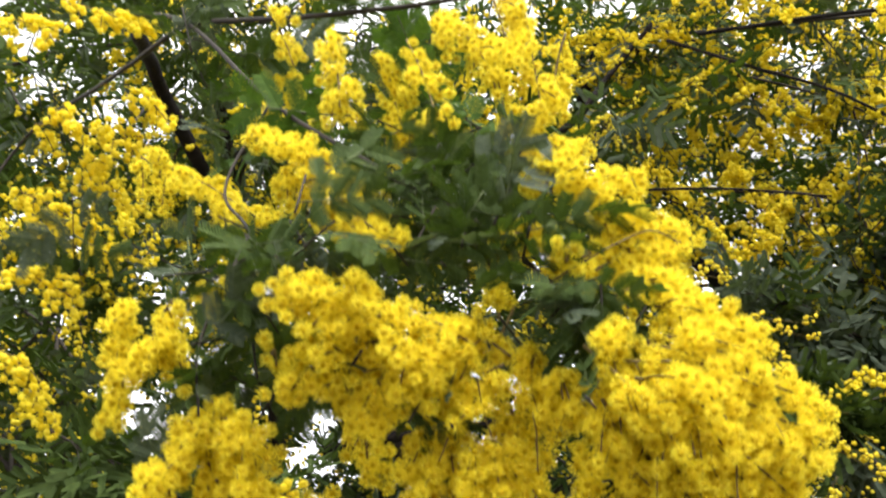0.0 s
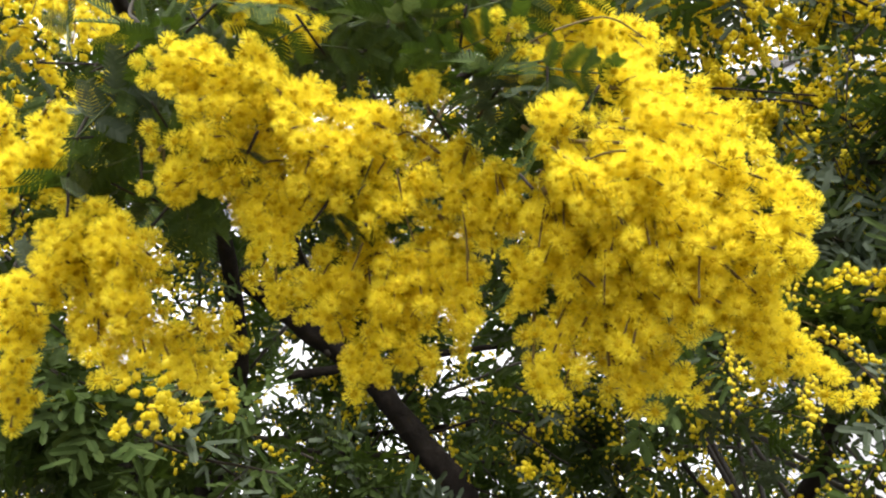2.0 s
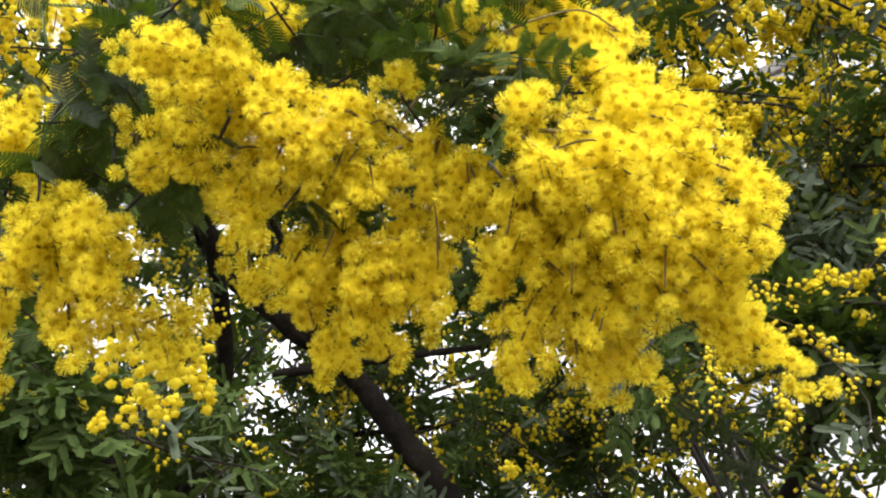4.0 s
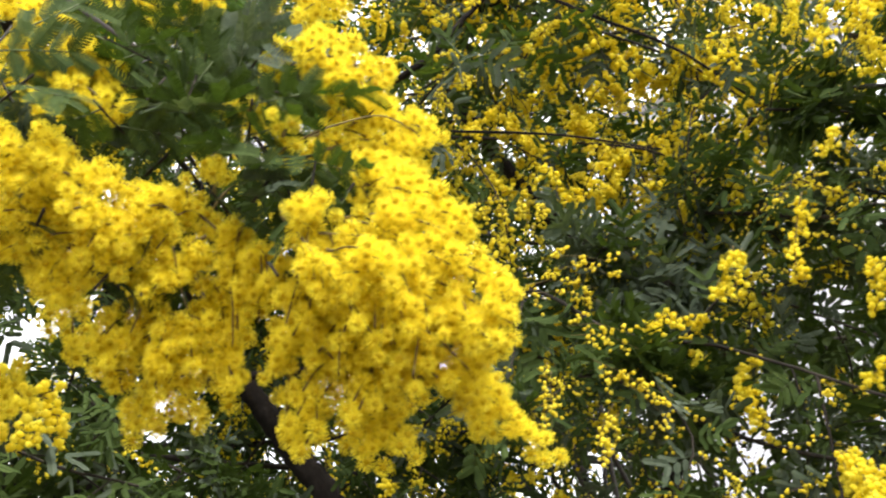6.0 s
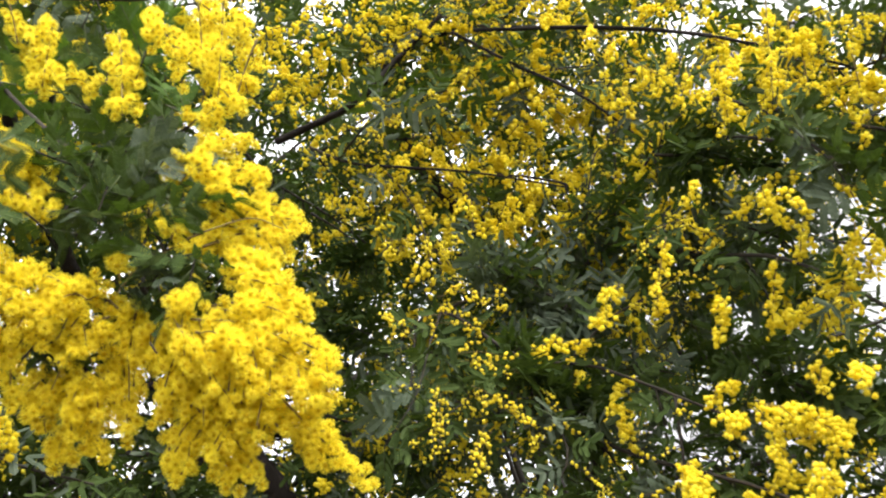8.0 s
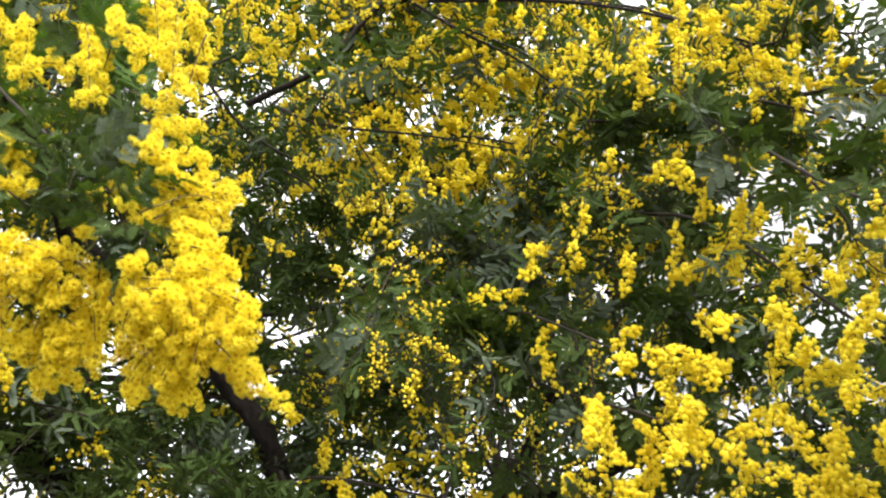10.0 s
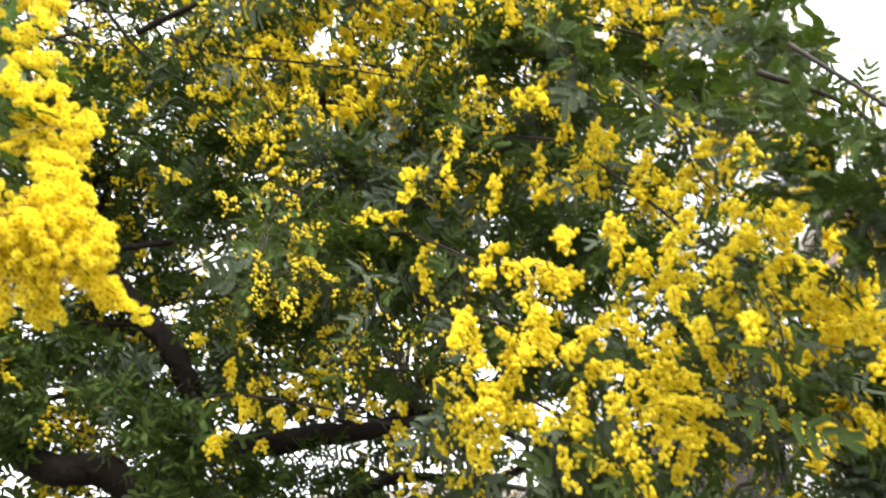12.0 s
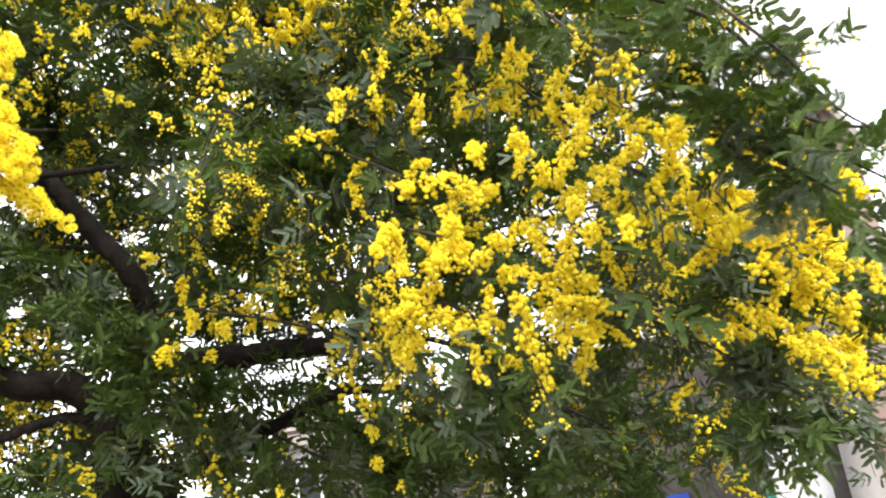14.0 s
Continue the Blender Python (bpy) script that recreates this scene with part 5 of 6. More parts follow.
wood("branch", [(0.684, 0.496, 1.555), (0.723, 0.464, 1.553), (0.771, 0.428, 1.552)], 0.0018, 0.0012, "", 6, seed=92, mat=TWIG)
# upright-hanging racemes high on the right
plume((0.546, 0.460, 2.071), (0.541, 0.489, 2.018), 0.007, 60, 0.0062, "half", "mid", arch=0.002)
plume((0.586, 0.428, 2.115), (0.582, 0.452, 2.071), 0.007, 44, 0.0062, "half", "mid", arch=0.002)
plume((0.585, 0.452, 2.071), (0.578, 0.483, 2.016), 0.007, 56, 0.0062, "half", "mid", arch=0.002)
plume((0.622, 0.446, 2.068), (0.615, 0.474, 2.019), 0.007, 50, 0.0062, "half", "mid", arch=0.002)
plume((0.645, 0.445, 2.061), (0.640, 0.469, 2.020), 0.007, 50, 0.0062, "half", "mid", arch=0.002)
plume((0.673, 0.441, 2.059), (0.668, 0.472, 2.004), 0.007, 64, 0.0062, "half", "mid", arch=0.002)
plume((0.679, 0.410, 2.114), (0.671, 0.435, 2.070), 0.007, 44, 0.0062, "half", "mid", arch=0.002)
plume((0.707, 0.411, 2.101), (0.714, 0.434, 2.056), 0.007, 44, 0.0062, "half", "mid", arch=0.002)
plume((0.715, 0.437, 2.050), (0.713, 0.466, 1.998), 0.007, 54, 0.0062, "half", "mid", arch=0.002)
plume((0.732, 0.407, 2.099), (0.732, 0.434, 2.049), 0.007, 44, 0.0062, "half", "mid", arch=0.002)
plume((0.758, 0.440, 2.031), (0.752, 0.468, 1.981), 0.007, 50, 0.0062, "half", "mid", arch=0.002)
plume((0.789, 0.432, 2.034), (0.780, 0.448, 2.007), 0.007, 44, 0.0062, "half", "mid", arch=0.002)
plume((0.607, 0.421, 2.119), (0.605, 0.443, 2.080), 0.007, 36, 0.0062, "half", "mid", arch=0.002)
plume((0.638, 0.416, 2.117), (0.636, 0.441, 2.073), 0.007, 36, 0.0062, "half", "mid", arch=0.002)
plume((0.490, 0.455, 2.100), (0.478, 0.478, 2.062), 0.007, 60, 0.0062, "half", "mid", arch=0.002)
plume((0.509, 0.464, 2.076), (0.497, 0.481, 2.049), 0.007, 40, 0.0062, "half", "mid", arch=0.002)
plume((0.659, 0.494, 1.966), (0.672, 0.497, 1.957), 0.007, 36, 0.0062, "half", "mid", arch=0.002)
plume((0.616, 0.495, 1.980), (0.572, 0.511, 1.966), 0.007, 40, 0.0062, "half", "mid", arch=0.002)
plume((0.572, 0.514, 1.961), (0.554, 0.526, 1.946), 0.007, 40, 0.0062, "half", "mid", arch=0.002)
plume((0.516, 0.514, 1.981), (0.504, 0.528, 1.960), 0.007, 36, 0.0062, "half", "mid", arch=0.002)
plume((0.415, 0.452, 2.133), (0.409, 0.471, 2.100), 0.007, 36, 0.0062, "half", "mid", arch=0.002)
plume((0.433, 0.458, 2.115), (0.422, 0.478, 2.082), 0.007, 36, 0.0062, "half", "mid", arch=0.002)
# flower clumps on the right-hand boughs
plume((0.608, 0.443, 1.884), (0.599, 0.470, 1.812), 0.009, 100, 0.0069, "open", "mid", arch=0.002)
plume((0.560, 0.509, 1.826), (0.605, 0.496, 1.826), 0.01, 75, 0.0069, "open", "mid", arch=0.002)
plume((0.515, 0.535, 1.856), (0.514, 0.546, 1.824), 0.008, 45, 0.0069, "open", "mid", arch=0.002)
plume((0.421, 0.572, 1.893), (0.420, 0.584, 1.857), 0.008, 45, 0.0069, "open", "mid", arch=0.002)
plume((0.567, 0.493, 1.770), (0.561, 0.500, 1.753), 0.009, 45, 0.0069, "open", "mid", arch=0.002)
plume((0.473, 0.591, 1.720), (0.485, 0.602, 1.676), 0.012, 87, 0.0069, "open", "mid", arch=0.002)
plume((0.587, 0.530, 1.740), (0.541, 0.548, 1.725), 0.011, 80, 0.0069, "open", "mid", arch=0.002)
plume((0.523, 0.556, 1.783), (0.497, 0.569, 1.768), 0.01, 55, 0.0069, "open", "mid", arch=0.002)
plume((0.546, 0.552, 1.708), (0.533, 0.562, 1.688), 0.012, 62, 0.0069, "open", "mid", arch=0.002)
plume((0.618, 0.479, 1.666), (0.585, 0.489, 1.665), 0.01, 67, 0.0069, "open", "mid", arch=0.002)
plume((0.595, 0.521, 1.659), (0.567, 0.532, 1.651), 0.01, 62, 0.0069, "open", "mid", arch=0.002)
plume((0.663, 0.467, 1.597), (0.621, 0.483, 1.585), 0.011, 80, 0.0069, "open", "mid", arch=0.002)
plume((0.573, 0.553, 1.613), (0.564, 0.569, 1.574), 0.008, 55, 0.0069, "open", "mid", arch=0.002)
plume((0.676, 0.473, 1.566), (0.623, 0.490, 1.562), 0.01, 87, 0.0069, "open", "mid", arch=0.002)
plume((0.663, 0.484, 1.544), (0.642, 0.491, 1.542), 0.01, 55, 0.0069, "open", "mid", arch=0.002)
plume((0.656, 0.513, 1.530), (0.651, 0.524, 1.501), 0.011, 67, 0.0069, "open", "mid", arch=0.002)
plume((0.523, 0.583, 1.635), (0.498, 0.593, 1.626), 0.012, 70, 0.0069, "open", "mid", arch=0.002)
plume((0.530, 0.593, 1.596), (0.498, 0.603, 1.595), 0.012, 70, 0.0069, "open", "mid", arch=0.002)
plume((0.511, 0.629, 1.572), (0.473, 0.636, 1.584), 0.012, 75, 0.0069, "open", "mid", arch=0.002)
plume((0.470, 0.604, 1.618), (0.457, 0.615, 1.594), 0.01, 55, 0.0069, "open", "mid", arch=0.002)
plume((0.441, 0.635, 1.615), (0.432, 0.648, 1.584), 0.009, 45, 0.0069, "open", "mid", arch=0.002)
plume((0.747, 0.419, 1.533), (0.796, 0.414, 1.507), 0.01, 100, 0.0069, "open", "mid", arch=0.002)
plume((0.781, 0.408, 1.537), (0.836, 0.401, 1.509), 0.012, 112, 0.0069, "open", "mid", arch=0.002)
plume((0.811, 0.390, 1.497), (0.876, 0.382, 1.466), 0.012, 137, 0.0069, "open", "mid", arch=0.002)
plume((0.848, 0.389, 1.467), (0.901, 0.384, 1.435), 0.011, 112, 0.0069, "open", "mid", arch=0.002)
plume((0.770, 0.497, 1.474), (0.745, 0.510, 1.457), 0.01, 55, 0.0069, "open", "mid", arch=0.002)
plume((0.687, 0.268, 1.582), (0.739, 0.256, 1.572), 0.012, 137, 0.0069, "open", "mid", arch=0.002)
plume((0.715, 0.274, 1.607), (0.674, 0.280, 1.622), 0.01, 87, 0.0069, "open", "mid", arch=0.002)
plume((0.831, 0.321, 1.557), (0.883, 0.312, 1.539), 0.01, 87, 0.0069, "open", "mid", arch=0.002)
plume((0.676, 0.324, 1.688), (0.703, 0.310, 1.705), 0.008, 45, 0.0069, "open", "mid", arch=0.002)
plume((0.706, 0.399, 1.597), (0.715, 0.410, 1.557), 0.009, 62, 0.0069, "open", "mid", arch=0.002)
plume((0.687, 0.434, 1.610), (0.696, 0.448, 1.557), 0.009, 75, 0.0069, "open", "mid", arch=0.002)
plume((0.544, 0.580, 1.690), (0.577, 0.568, 1.698), 0.01, 50, 0.0069, "open", "mid", arch=0.002)
plume((0.233, 0.888, 1.697), (0.236, 0.892, 1.681), 0.014, 55, 0.0069, "open", "mid", arch=0.002)
plume((0.280, 0.879, 1.681), (0.281, 0.884, 1.667), 0.012, 42, 0.0069, "open", "mid", arch=0.002)
plume((0.214, 0.955, 1.677), (0.184, 0.969, 1.661), 0.012, 50, 0.0069, "open", "mid", arch=0.002)
plume((0.254, 0.949, 1.659), (0.254, 0.954, 1.643), 0.01, 30, 0.0069, "open", "mid", arch=0.002)
plume((0.475, 0.878, 1.511), (0.476, 0.881, 1.499), 0.008, 17, 0.0069, "open", "mid", arch=0.002)
plume((0.494, 0.746, 1.562), (0.489, 0.752, 1.549), 0.01, 30, 0.0069, "open", "mid", arch=0.002)
plume((0.480, 0.893, 1.460), (0.481, 0.895, 1.452), 0.008, 15, 0.0069, "open", "mid", arch=0.002)
plume((0.506, 0.894, 1.433), (0.505, 0.900, 1.418), 0.008, 17, 0.0069, "open", "mid", arch=0.002)
plume((0.337, 0.938, 1.450), (0.344, 0.942, 1.433), 0.01, 25, 0.0069, "open", "mid", arch=0.002)
plume((0.560, 0.490, 1.952), (0.578, 0.496, 1.918), 0.01, 65, 0.0068, "half", "mid", arch=0.002)
plume((0.598, 0.487, 1.928), (0.589, 0.504, 1.884), 0.01, 72, 0.0068, "half", "mid", arch=0.002)
plume((0.623, 0.444, 1.869), (0.615, 0.456, 1.840), 0.009, 52, 0.0068, "half", "mid", arch=0.002)
plume((0.646, 0.388, 1.852), (0.672, 0.385, 1.840), 0.007, 39, 0.0068, "half", "mid", arch=0.002)
plume((0.671, 0.344, 1.797), (0.687, 0.343, 1.786), 0.007, 39, 0.0068, "half", "mid", arch=0.002)
plume((0.707, 0.289, 1.766), (0.712, 0.295, 1.745), 0.008, 46, 0.0068, "half", "mid", arch=0.002)
plume((0.569, 0.509, 1.887), (0.558, 0.531, 1.830), 0.007, 65, 0.0068, "half", "mid", arch=0.002)
plume((0.157, 0.857, 2.192), (0.210, 0.851, 2.163), 0.012, 72, 0.0068, "half", "mid", arch=0.002)
plume((0.221, 0.858, 2.132), (0.262, 0.858, 2.097), 0.011, 65, 0.0068, "half", "mid", arch=0.002)
plume((0.394, 0.802, 2.149), (0.443, 0.799, 2.113), 0.014, 91, 0.0068, "half", "mid", arch=0.002)
plume((0.366, 0.818, 2.124), (0.416, 0.810, 2.104), 0.012, 65, 0.0068, "half", "mid", arch=0.002)
plume((0.494, 0.781, 2.122), (0.476, 0.793, 2.104), 0.011, 46, 0.0068, "half", "mid", arch=0.002)
plume((0.062, 0.938, 2.197), (0.098, 0.926, 2.201), 0.012, 46, 0.0068, "half", "mid", arch=0.002)
plume((0.258, 0.875, 2.212), (0.310, 0.868, 2.187), 0.012, 65, 0.0068, "half", "mid", arch=0.002)
plume((0.441, 0.808, 2.088), (0.485, 0.789, 2.106), 0.01, 52, 0.0068, "half", "mid", arch=0.002)
plume((0.115, 0.907, 2.076), (0.156, 0.905, 2.045), 0.01, 52, 0.0068, "half", "mid", arch=0.002)
# foliage beyond the limbs
leaf_mass([(0.190, 1.923, 1.909), (0.364, 1.871, 1.912), (0.525, 1.813, 1.945)], 0.14, 90, 731, grey=0.2, size=1.5)
leaf_mass([(0.287, 2.025, 1.844), (0.464, 1.996, 1.774), (0.647, 1.937, 1.792)], 0.14, 60, 732, grey=0.2, size=1.5)
leaf_mass([(0.520, 1.842, 1.861), (0.638, 1.795, 1.900), (0.731, 1.735, 2.000)], 0.14, 80, 733, grey=0.2, size=1.5)
leaf_mass([(-0.284, 2.040, 1.978), (-0.202, 2.043, 1.895), (-0.063, 2.032, 1.803)], 0.14, 70, 734, grey=0.2, size=1.5)
leaf_mass([(-0.173, 2.192, 1.747), (-0.021, 2.145, 1.755), (0.131, 2.098, 1.763)], 0.14, 70, 735, grey=0.2, size=1.5)
leaf_mass([(-0.533, 1.846, 2.188), (-0.385, 1.848, 2.130), (-0.211, 1.833, 2.094)], 0.13, 100, 736, grey=0.2, size=1.5)
leaf_mass([(0.038, 1.934, 2.032), (0.221, 1.932, 1.969), (0.418, 1.914, 1.930)], 0.13, 90, 737, grey=0.2, size=1.5)
leaf_mass([(-0.228, 1.990, 2.026), (-0.102, 1.983, 1.992), (0.067, 1.977, 1.942)], 0.13, 80, 738, grey=0.2, size=1.5)
leaf_mass([(0.295, 1.701, 2.154), (0.403, 1.710, 2.098), (0.485, 1.742, 2.009)], 0.13, 70, 739, grey=0.2, size=1.5)
leaf_mass([(-0.386, 1.396, 1.900), (-0.305, 1.398, 1.867), (-0.224, 1.404, 1.826)], 0.13, 80, 740, grey=0.2, size=1.5)
leaf_mass([(-0.188, 1.884, 2.258), (-0.087, 1.924, 2.188), (0.013, 1.964, 2.118)], 0.12, 40, 741, grey=0.2, size=1.5)
leaf_mass([(-0.650, 1.493, 2.165), (-0.560, 1.524, 2.109), (-0.472, 1.567, 2.037)], 0.12, 90, 742, grey=0.2, size=1.5)
leaf_mass([(-0.453, 0.940, 1.988), (-0.390, 0.956, 1.958), (-0.313, 0.972, 1.927)], 0.12, 90, 743, grey=0.2, size=1.5)
leaf_mass([(-0.493, 1.096, 1.935), (-0.422, 1.110, 1.907), (-0.352, 1.128, 1.874)], 0.12, 90, 744, grey=0.2, size=1.5)
leaf_mass([(-0.278, 1.293, 2.073), (-0.236, 1.316, 2.034), (-0.194, 1.354, 1.972)], 0.12, 60, 745, grey=0.2, size=1.5)
# pale clumps glimpsed beyond the limbs
plume((0.342, 1.840, 2.029), (0.466, 1.837, 1.925), 0.05, 110, 0.012, "open", "mid", arch=0.002)
plume((-0.241, 1.864, 1.808), (-0.128, 1.862, 1.714), 0.045, 90, 0.012, "open", "mid", arch=0.002)
plume((0.254, 1.846, 1.754), (0.320, 1.843, 1.703), 0.04, 60, 0.012, "open", "mid", arch=0.002)
plume((0.011, 1.709, 2.055), (0.026, 1.693, 2.092), 0.03, 40, 0.012, "open", "mid", arch=0.002)
plume((0.412, 1.888, 2.153), (0.542, 1.880, 2.059), 0.04, 70, 0.012, "open", "mid", arch=0.002)
plume((-0.170, 1.889, 1.669), (-0.097, 1.901, 1.568), 0.04, 60, 0.012, "open", "mid", arch=0.002)
plume((0.272, 1.392, 1.880), (0.252, 1.432, 1.815), 0.03, 60, 0.01, "open", "mid", arch=0.002)
plume((0.358, 1.389, 1.855), (0.326, 1.404, 1.838), 0.03, 50, 0.01, "open", "mid", arch=0.002)
plume((-0.050, 1.555, 1.910), (-0.072, 1.581, 1.871), 0.03, 50, 0.01, "open", "mid", arch=0.002)
plume((0.399, 1.143, 1.868), (0.427, 1.156, 1.832), 0.02, 40, 0.01, "open", "mid", arch=0.002)
plume((-0.001, 1.566, 2.181), (0.032, 1.547, 2.206), 0.03, 50, 0.01, "open", "mid", arch=0.002)
plume((-0.169, 1.763, 2.076), (-0.076, 1.730, 2.119), 0.035, 60, 0.01, "open", "mid", arch=0.002)
plume((0.242, 1.512, 2.059), (0.283, 1.500, 2.074), 0.02, 30, 0.01, "open", "mid", arch=0.002)
plume((0.376, 1.459, 1.944), (0.454, 1.426, 1.988), 0.025, 40, 0.01, "open", "mid", arch=0.002)


# ---- ground and the street behind the tree ----
def plain_box(name, parent, lo, hi, mat, bevel=0.01, label="", at=None):
    bm = bmesh.new()
    bmesh.ops.create_cube(bm, size=1)
    for v in bm.verts:
        v.co = [lo[i] + (v.co[i] + 0.5) * (hi[i] - lo[i]) for i in range(3)]
    if bevel:
        bmesh.ops.bevel(bm, geom=bm.edges[:], offset=bevel, segments=2, affect="EDGES")
    me = bpy.data.meshes.new(name)
    bm.to_mesh(me)
    bm.free()
    me.materials.append(mat)
    ob = new(name, me)
    if parent:
        ob.parent = parent
    if at is not None:
        ob.matrix_basis = at
    return tagged(ob, label)


def rough_material(name, low, high, scale, bump=0.3, depth=0.01, rough=0.85):
    m, n, l, b = material(name, rough, 0.3)
    f = noise_tex(n, l, scale, 8)
    big = noise_tex(n, l, scale / 12, 3)
    col = ramp(n, l, f, [(0.3, low), (0.7, high)])
    l.new(blended(n, l, col, tuple((a + b) * 0.45 for a, b in zip(low, high)), big), b.inputs["Base Color"])
    bumped(n, l, b, f, bump, depth)
    return m


EARTH = rough_material("earth", (0.05, 0.042, 0.03), (0.13, 0.11, 0.075), 18)
PLASTER = rough_material("white_plaster", (0.44, 0.44, 0.46), (0.54, 0.54, 0.56), 6, 0.15)
CONCRETE = rough_material("grey_concrete", (0.17, 0.16, 0.155), (0.26, 0.25, 0.24), 9, 0.25)
# dark timber; DARK also paints shade onto the box beside the column
DARK = rough_material("dark_timber_and_shade", (0.035, 0.03, 0.028), (0.08, 0.07, 0.065), 12)
CLAD = rough_material("brown_cladding", (0.20, 0.14, 0.12), (0.30, 0.22, 0.19), 10)
TILE = rough_material("roof_tile", (0.20, 0.18, 0.17), (0.30, 0.27, 0.25), 14)
PALE = rough_material("pale_siding", (0.55, 0.57, 0.62), (0.66, 0.68, 0.72), 8, 0.15)

bm = bmesh.new()
bmesh.ops.create_grid(bm, x_segments=60, y_segments=60, size=600)
for v in bm.verts:
    d = math.hypot(v.co.x, v.co.y)
    v.co.z = 0.0 if d < 60 else noise.noise(v.co * 0.02) * 0.6 - 0.3
me = bpy.data.meshes.new("ground")
bm.to_mesh(me)
bm.free()
me.materials.append(EARTH)
tagged(new("ground", me), "bare earth ground under the tree", "ground", kind="structure")


def ribbed_material(name, low, high, pitch):
    """Painted siding with fine level ribs."""
    m, n, l, b = material(name, 0.6, 0.3)
    w = n.new("ShaderNodeTexWave")
    w.bands_direction = "Z"
    w.inputs["Scale"].default_value, w.inputs["Distortion"].default_value = 0.314 / pitch, 0.0
    c = n.new("ShaderNodeTexCoord")
    l.new(c.outputs["Object"], w.inputs["Vector"])
    col = ramp(n, l, w.outputs["Fac"], [(0.0, low), (0.35, high), (1.0, high)])
    l.new(blended(n, l, col, low, noise_tex(n, l, 3, 5)), b.inputs["Base Color"])
    bumped(n, l, b, w.outputs["Fac"], 0.6, 0.01)
    return m


RIBS = ribbed_material("ribbed_siding", (0.50, 0.51, 0.56), (0.70, 0.71, 0.74), 0.07)
TEAL = rough_material("teal_paint", (0.02, 0.16, 0.15), (0.03, 0.22, 0.2), 20, 0.1)
GLASS_DARK = rough_material("dark_glass", (0.015, 0.018, 0.02), (0.03, 0.035, 0.04), 3, 0.02, rough=0.15)
BLUE = rough_material("blue_paint", (0.02, 0.05, 0.28), (0.03, 0.07, 0.36), 15, 0.1)


def column_mesh(r, h, sides=28):
    hp = Heap()
    z = np.array([0, 0.05, 0.06, h - 0.08, h - 0.07, h])
    rad = np.array([1.12, 1.12, 1.0, 0.94, 1.08, 1.08]) * r
    tube(hp, np.stack([z * 0, z * 0, z], 1), rad, sides, 0)
    return hp.mesh("column", [CONCRETE])


# porch house, seen past the right edge of the crown
HOUSE = tagged(new("house"), "two-storey house with white wall, brown siding and a round porch column", "house")
HOUSE.matrix_world = pose(4.57, 5.19, 0, 0, 0, -37.7)
plain_box("wall", HOUSE, (-0.40, 0.05, 0), (0.0, 0.25, 2.5), PLASTER, 0.01, "white plastered wall")
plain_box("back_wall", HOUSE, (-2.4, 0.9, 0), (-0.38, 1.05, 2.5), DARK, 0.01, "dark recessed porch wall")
plain_box("porch_beam", HOUSE, (-2.4, 0.0, 2.28), (-0.42, 0.2, 2.52), DARK, 0.015)
plain_box("door_post", HOUSE, (-0.46, 0.0, 0), (-0.405, 0.06, 1.30), TEAL, 0.006, "teal-painted post")
plain_box("porch_floor", HOUSE, (-2.4, -0.4, 0), (3.4, 1.0, 0.08), CONCRETE, 0.01)
col = new("column", column_mesh(0.125, 2.8))
col.parent, col.matrix_basis = HOUSE, pose(0.235, -0.05, 0.06)
tagged(col, "round grey concrete column")
plain_box("panel", HOUSE, (-1.35, 0.86, 0.9), (-1.15, 0.895, 1.25), BLUE, 0.006, "small blue panel")
plain_box("siding_wall", HOUSE, (0.05, 0.3, 0), (3.4, 0.45, 2.9), CLAD, 0.01, "brown siding wall")
slat = None
for i in range(17):
    b = plain_box("board", HOUSE, (0.42, 0.262, 0.15 + i * 0.16), (3.4, 0.298, 0.295 + i * 0.16), CLAD, 0.004) if slat is None else slat.copy()
    if slat is None:
        slat = b
    else:
        scene.collection.objects.link(b)
        b.matrix_basis = pose(0, 0, i * 0.16)
bm = bmesh.new()
ends = []
for y in (0.7, 3.0):
    ends.append([bm.verts.new(c) for c in ((0.05, y, 3.85), (0.74, y, 4.56), (0.98, y, 4.02), (0.98, y, 3.90), (0.74, y, 4.43), (0.05, y, 3.73))])
for i in range(6):
    bm.faces.new((ends[0][i], ends[0][(i + 1) % 6], ends[1][(i + 1) % 6], ends[1][i]))
bm.faces.new(ends[0][::-1])
bm.faces.new(ends[1])
bmesh.ops.recalc_face_normals(bm, faces=bm.faces)
me = bpy.data.meshes.new("roof")
bm.to_mesh(me)
bm.free()
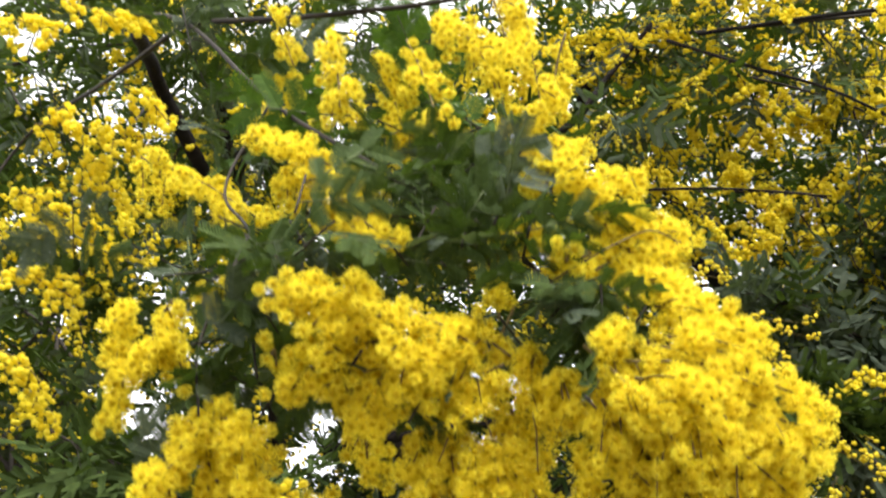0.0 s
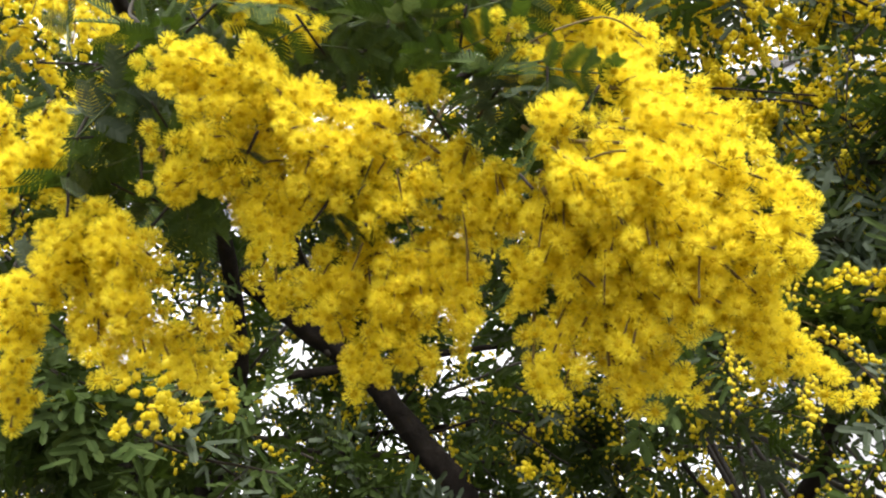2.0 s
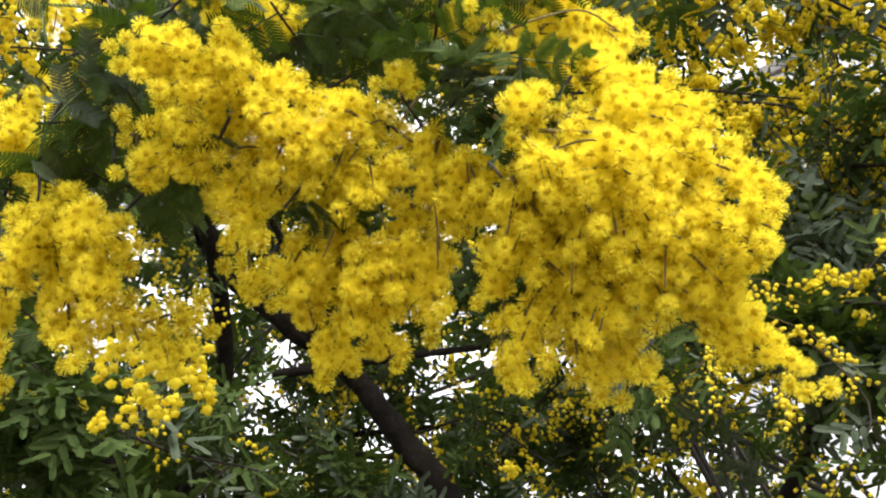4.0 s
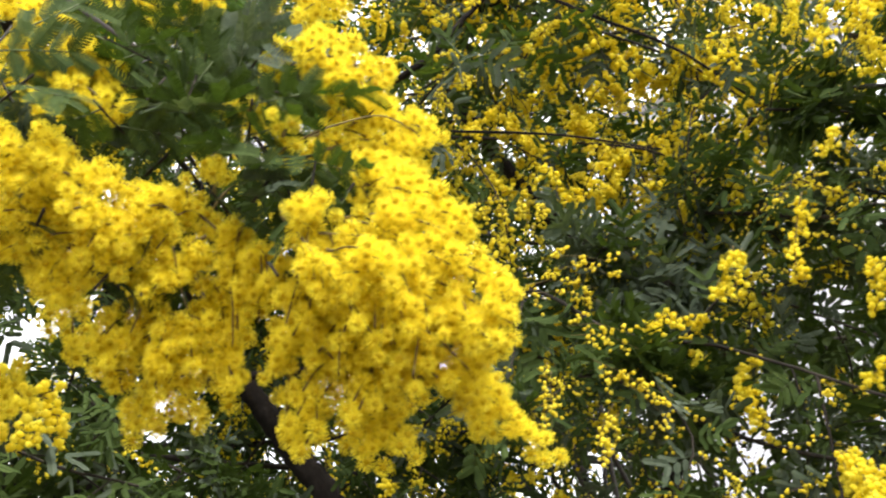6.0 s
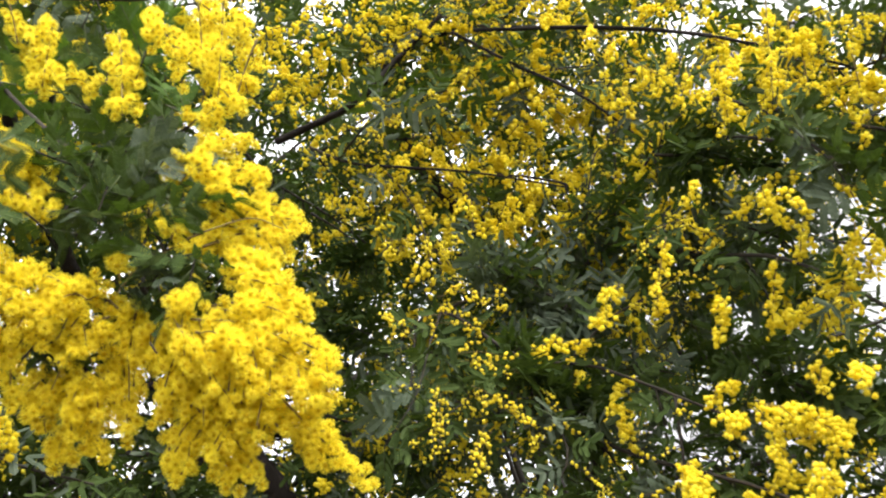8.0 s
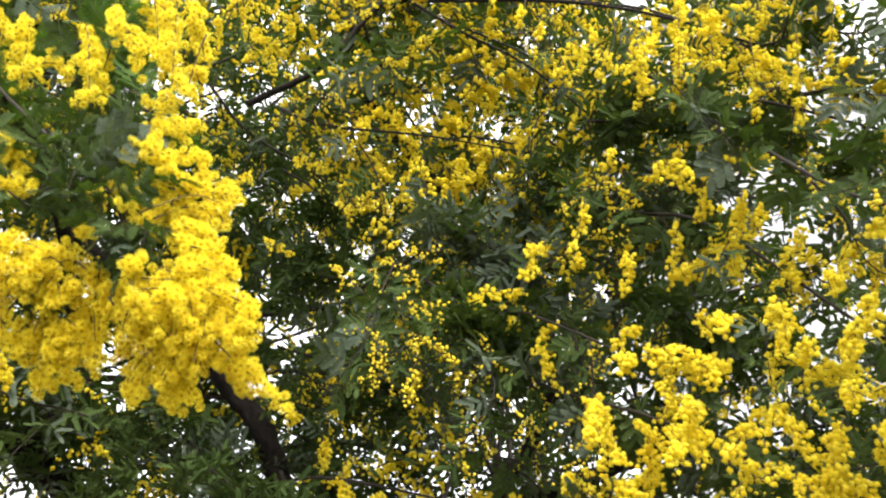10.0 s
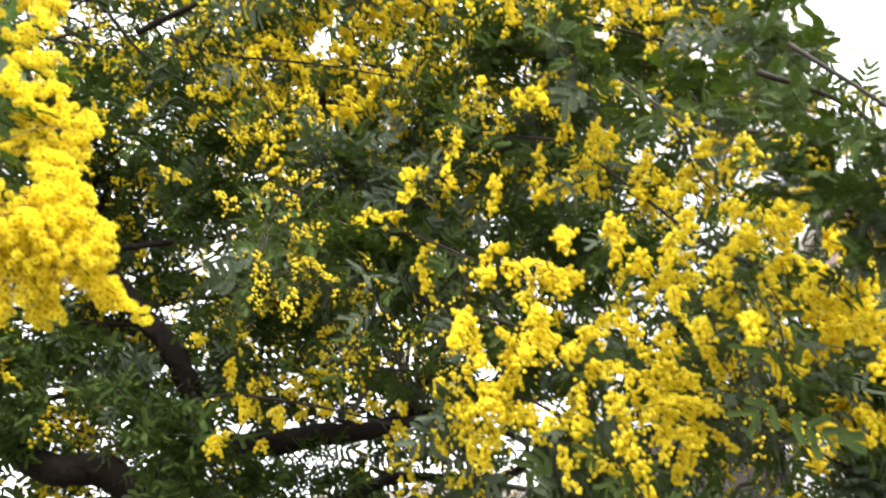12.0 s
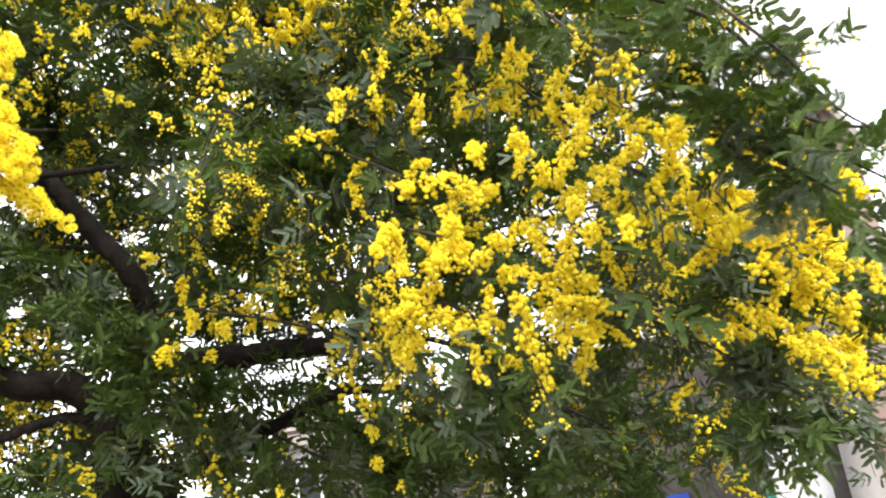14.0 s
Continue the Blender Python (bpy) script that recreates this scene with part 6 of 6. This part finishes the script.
me.materials.append(TILE)
new("roof", me).parent = HOUSE
bm = bmesh.new()
tri = [[bm.verts.new(c) for c in ((0.12, y, 2.9), (0.93, y, 2.9), (0.93, y, 3.98), (0.74, y, 4.42), (0.12, y, 3.78))] for y in (0.85, 1.0)]
bm.faces.new(tri[0])
bm.faces.new(tri[1][::-1])
for i in range(5):
    bm.faces.new((tri[0][i], tri[1][i], tri[1][(i + 1) % 5], tri[0][(i + 1) % 5]))
bmesh.ops.recalc_face_normals(bm, faces=bm.faces)
me = bpy.data.meshes.new("gable")
bm.to_mesh(me)
bm.free()
me.materials.append(CLAD)
new("gable", me).parent = HOUSE

# tall pale building further off
TOWER = tagged(new("building"), "tall pale grey building with fine ribbed siding", "building")
TOWER.matrix_world = pose(10.5, 10.63, 0, 0, 0, -40)
plain_box("wall", TOWER, (-5.5, 0, 0), (0, 4.0, 14.0), RIBS, 0.02)
plain_box("parapet", TOWER, (-5.6, -0.1, 14.0), (0.1, 4.1, 14.3), CONCRETE, 0.02)

# low house beyond the limbs
COTTAGE = tagged(new("house"), "low pale grey house with a dark window under its eave", "house")
COTTAGE.matrix_world = pose(0.95, 11.7, 0, 0, 0, -6)
plain_box("wall", COTTAGE, (0, 0, 0), (0.62, 3.0, 2.5), PALE, 0.01)
plain_box("wall", COTTAGE, (0.62, 0.06, 0), (3.2, 3.0, 2.5), DARK, 0.01, "dark boarded wall")
w = plain_box("window", COTTAGE, (0.30, -0.03, 1.2), (0.58, 0.03, 2.25), GLASS_DARK, 0.01, "dark window pane")
plain_box("eave", COTTAGE, (-0.25, -0.3, 2.5), (3.4, 3.2, 2.68), TILE, 0.03)
plain_box("roof", COTTAGE, (-0.05, 0.3, 2.68), (3.2, 3.0, 2.95), TILE, 0.12)
plain_box("upper_floor", HOUSE, (0.02, 0.28, 2.9), (3.42, 1.2, 3.02), TILE, 0.02)
# solid dark box; its colour stands in for the shade between wall and column
plain_box("shade_box", HOUSE, (0.004, 0.06, 0.08), (0.14, 0.24, 2.5), DARK, 0.005, "dark box painted as the shade beside the column")
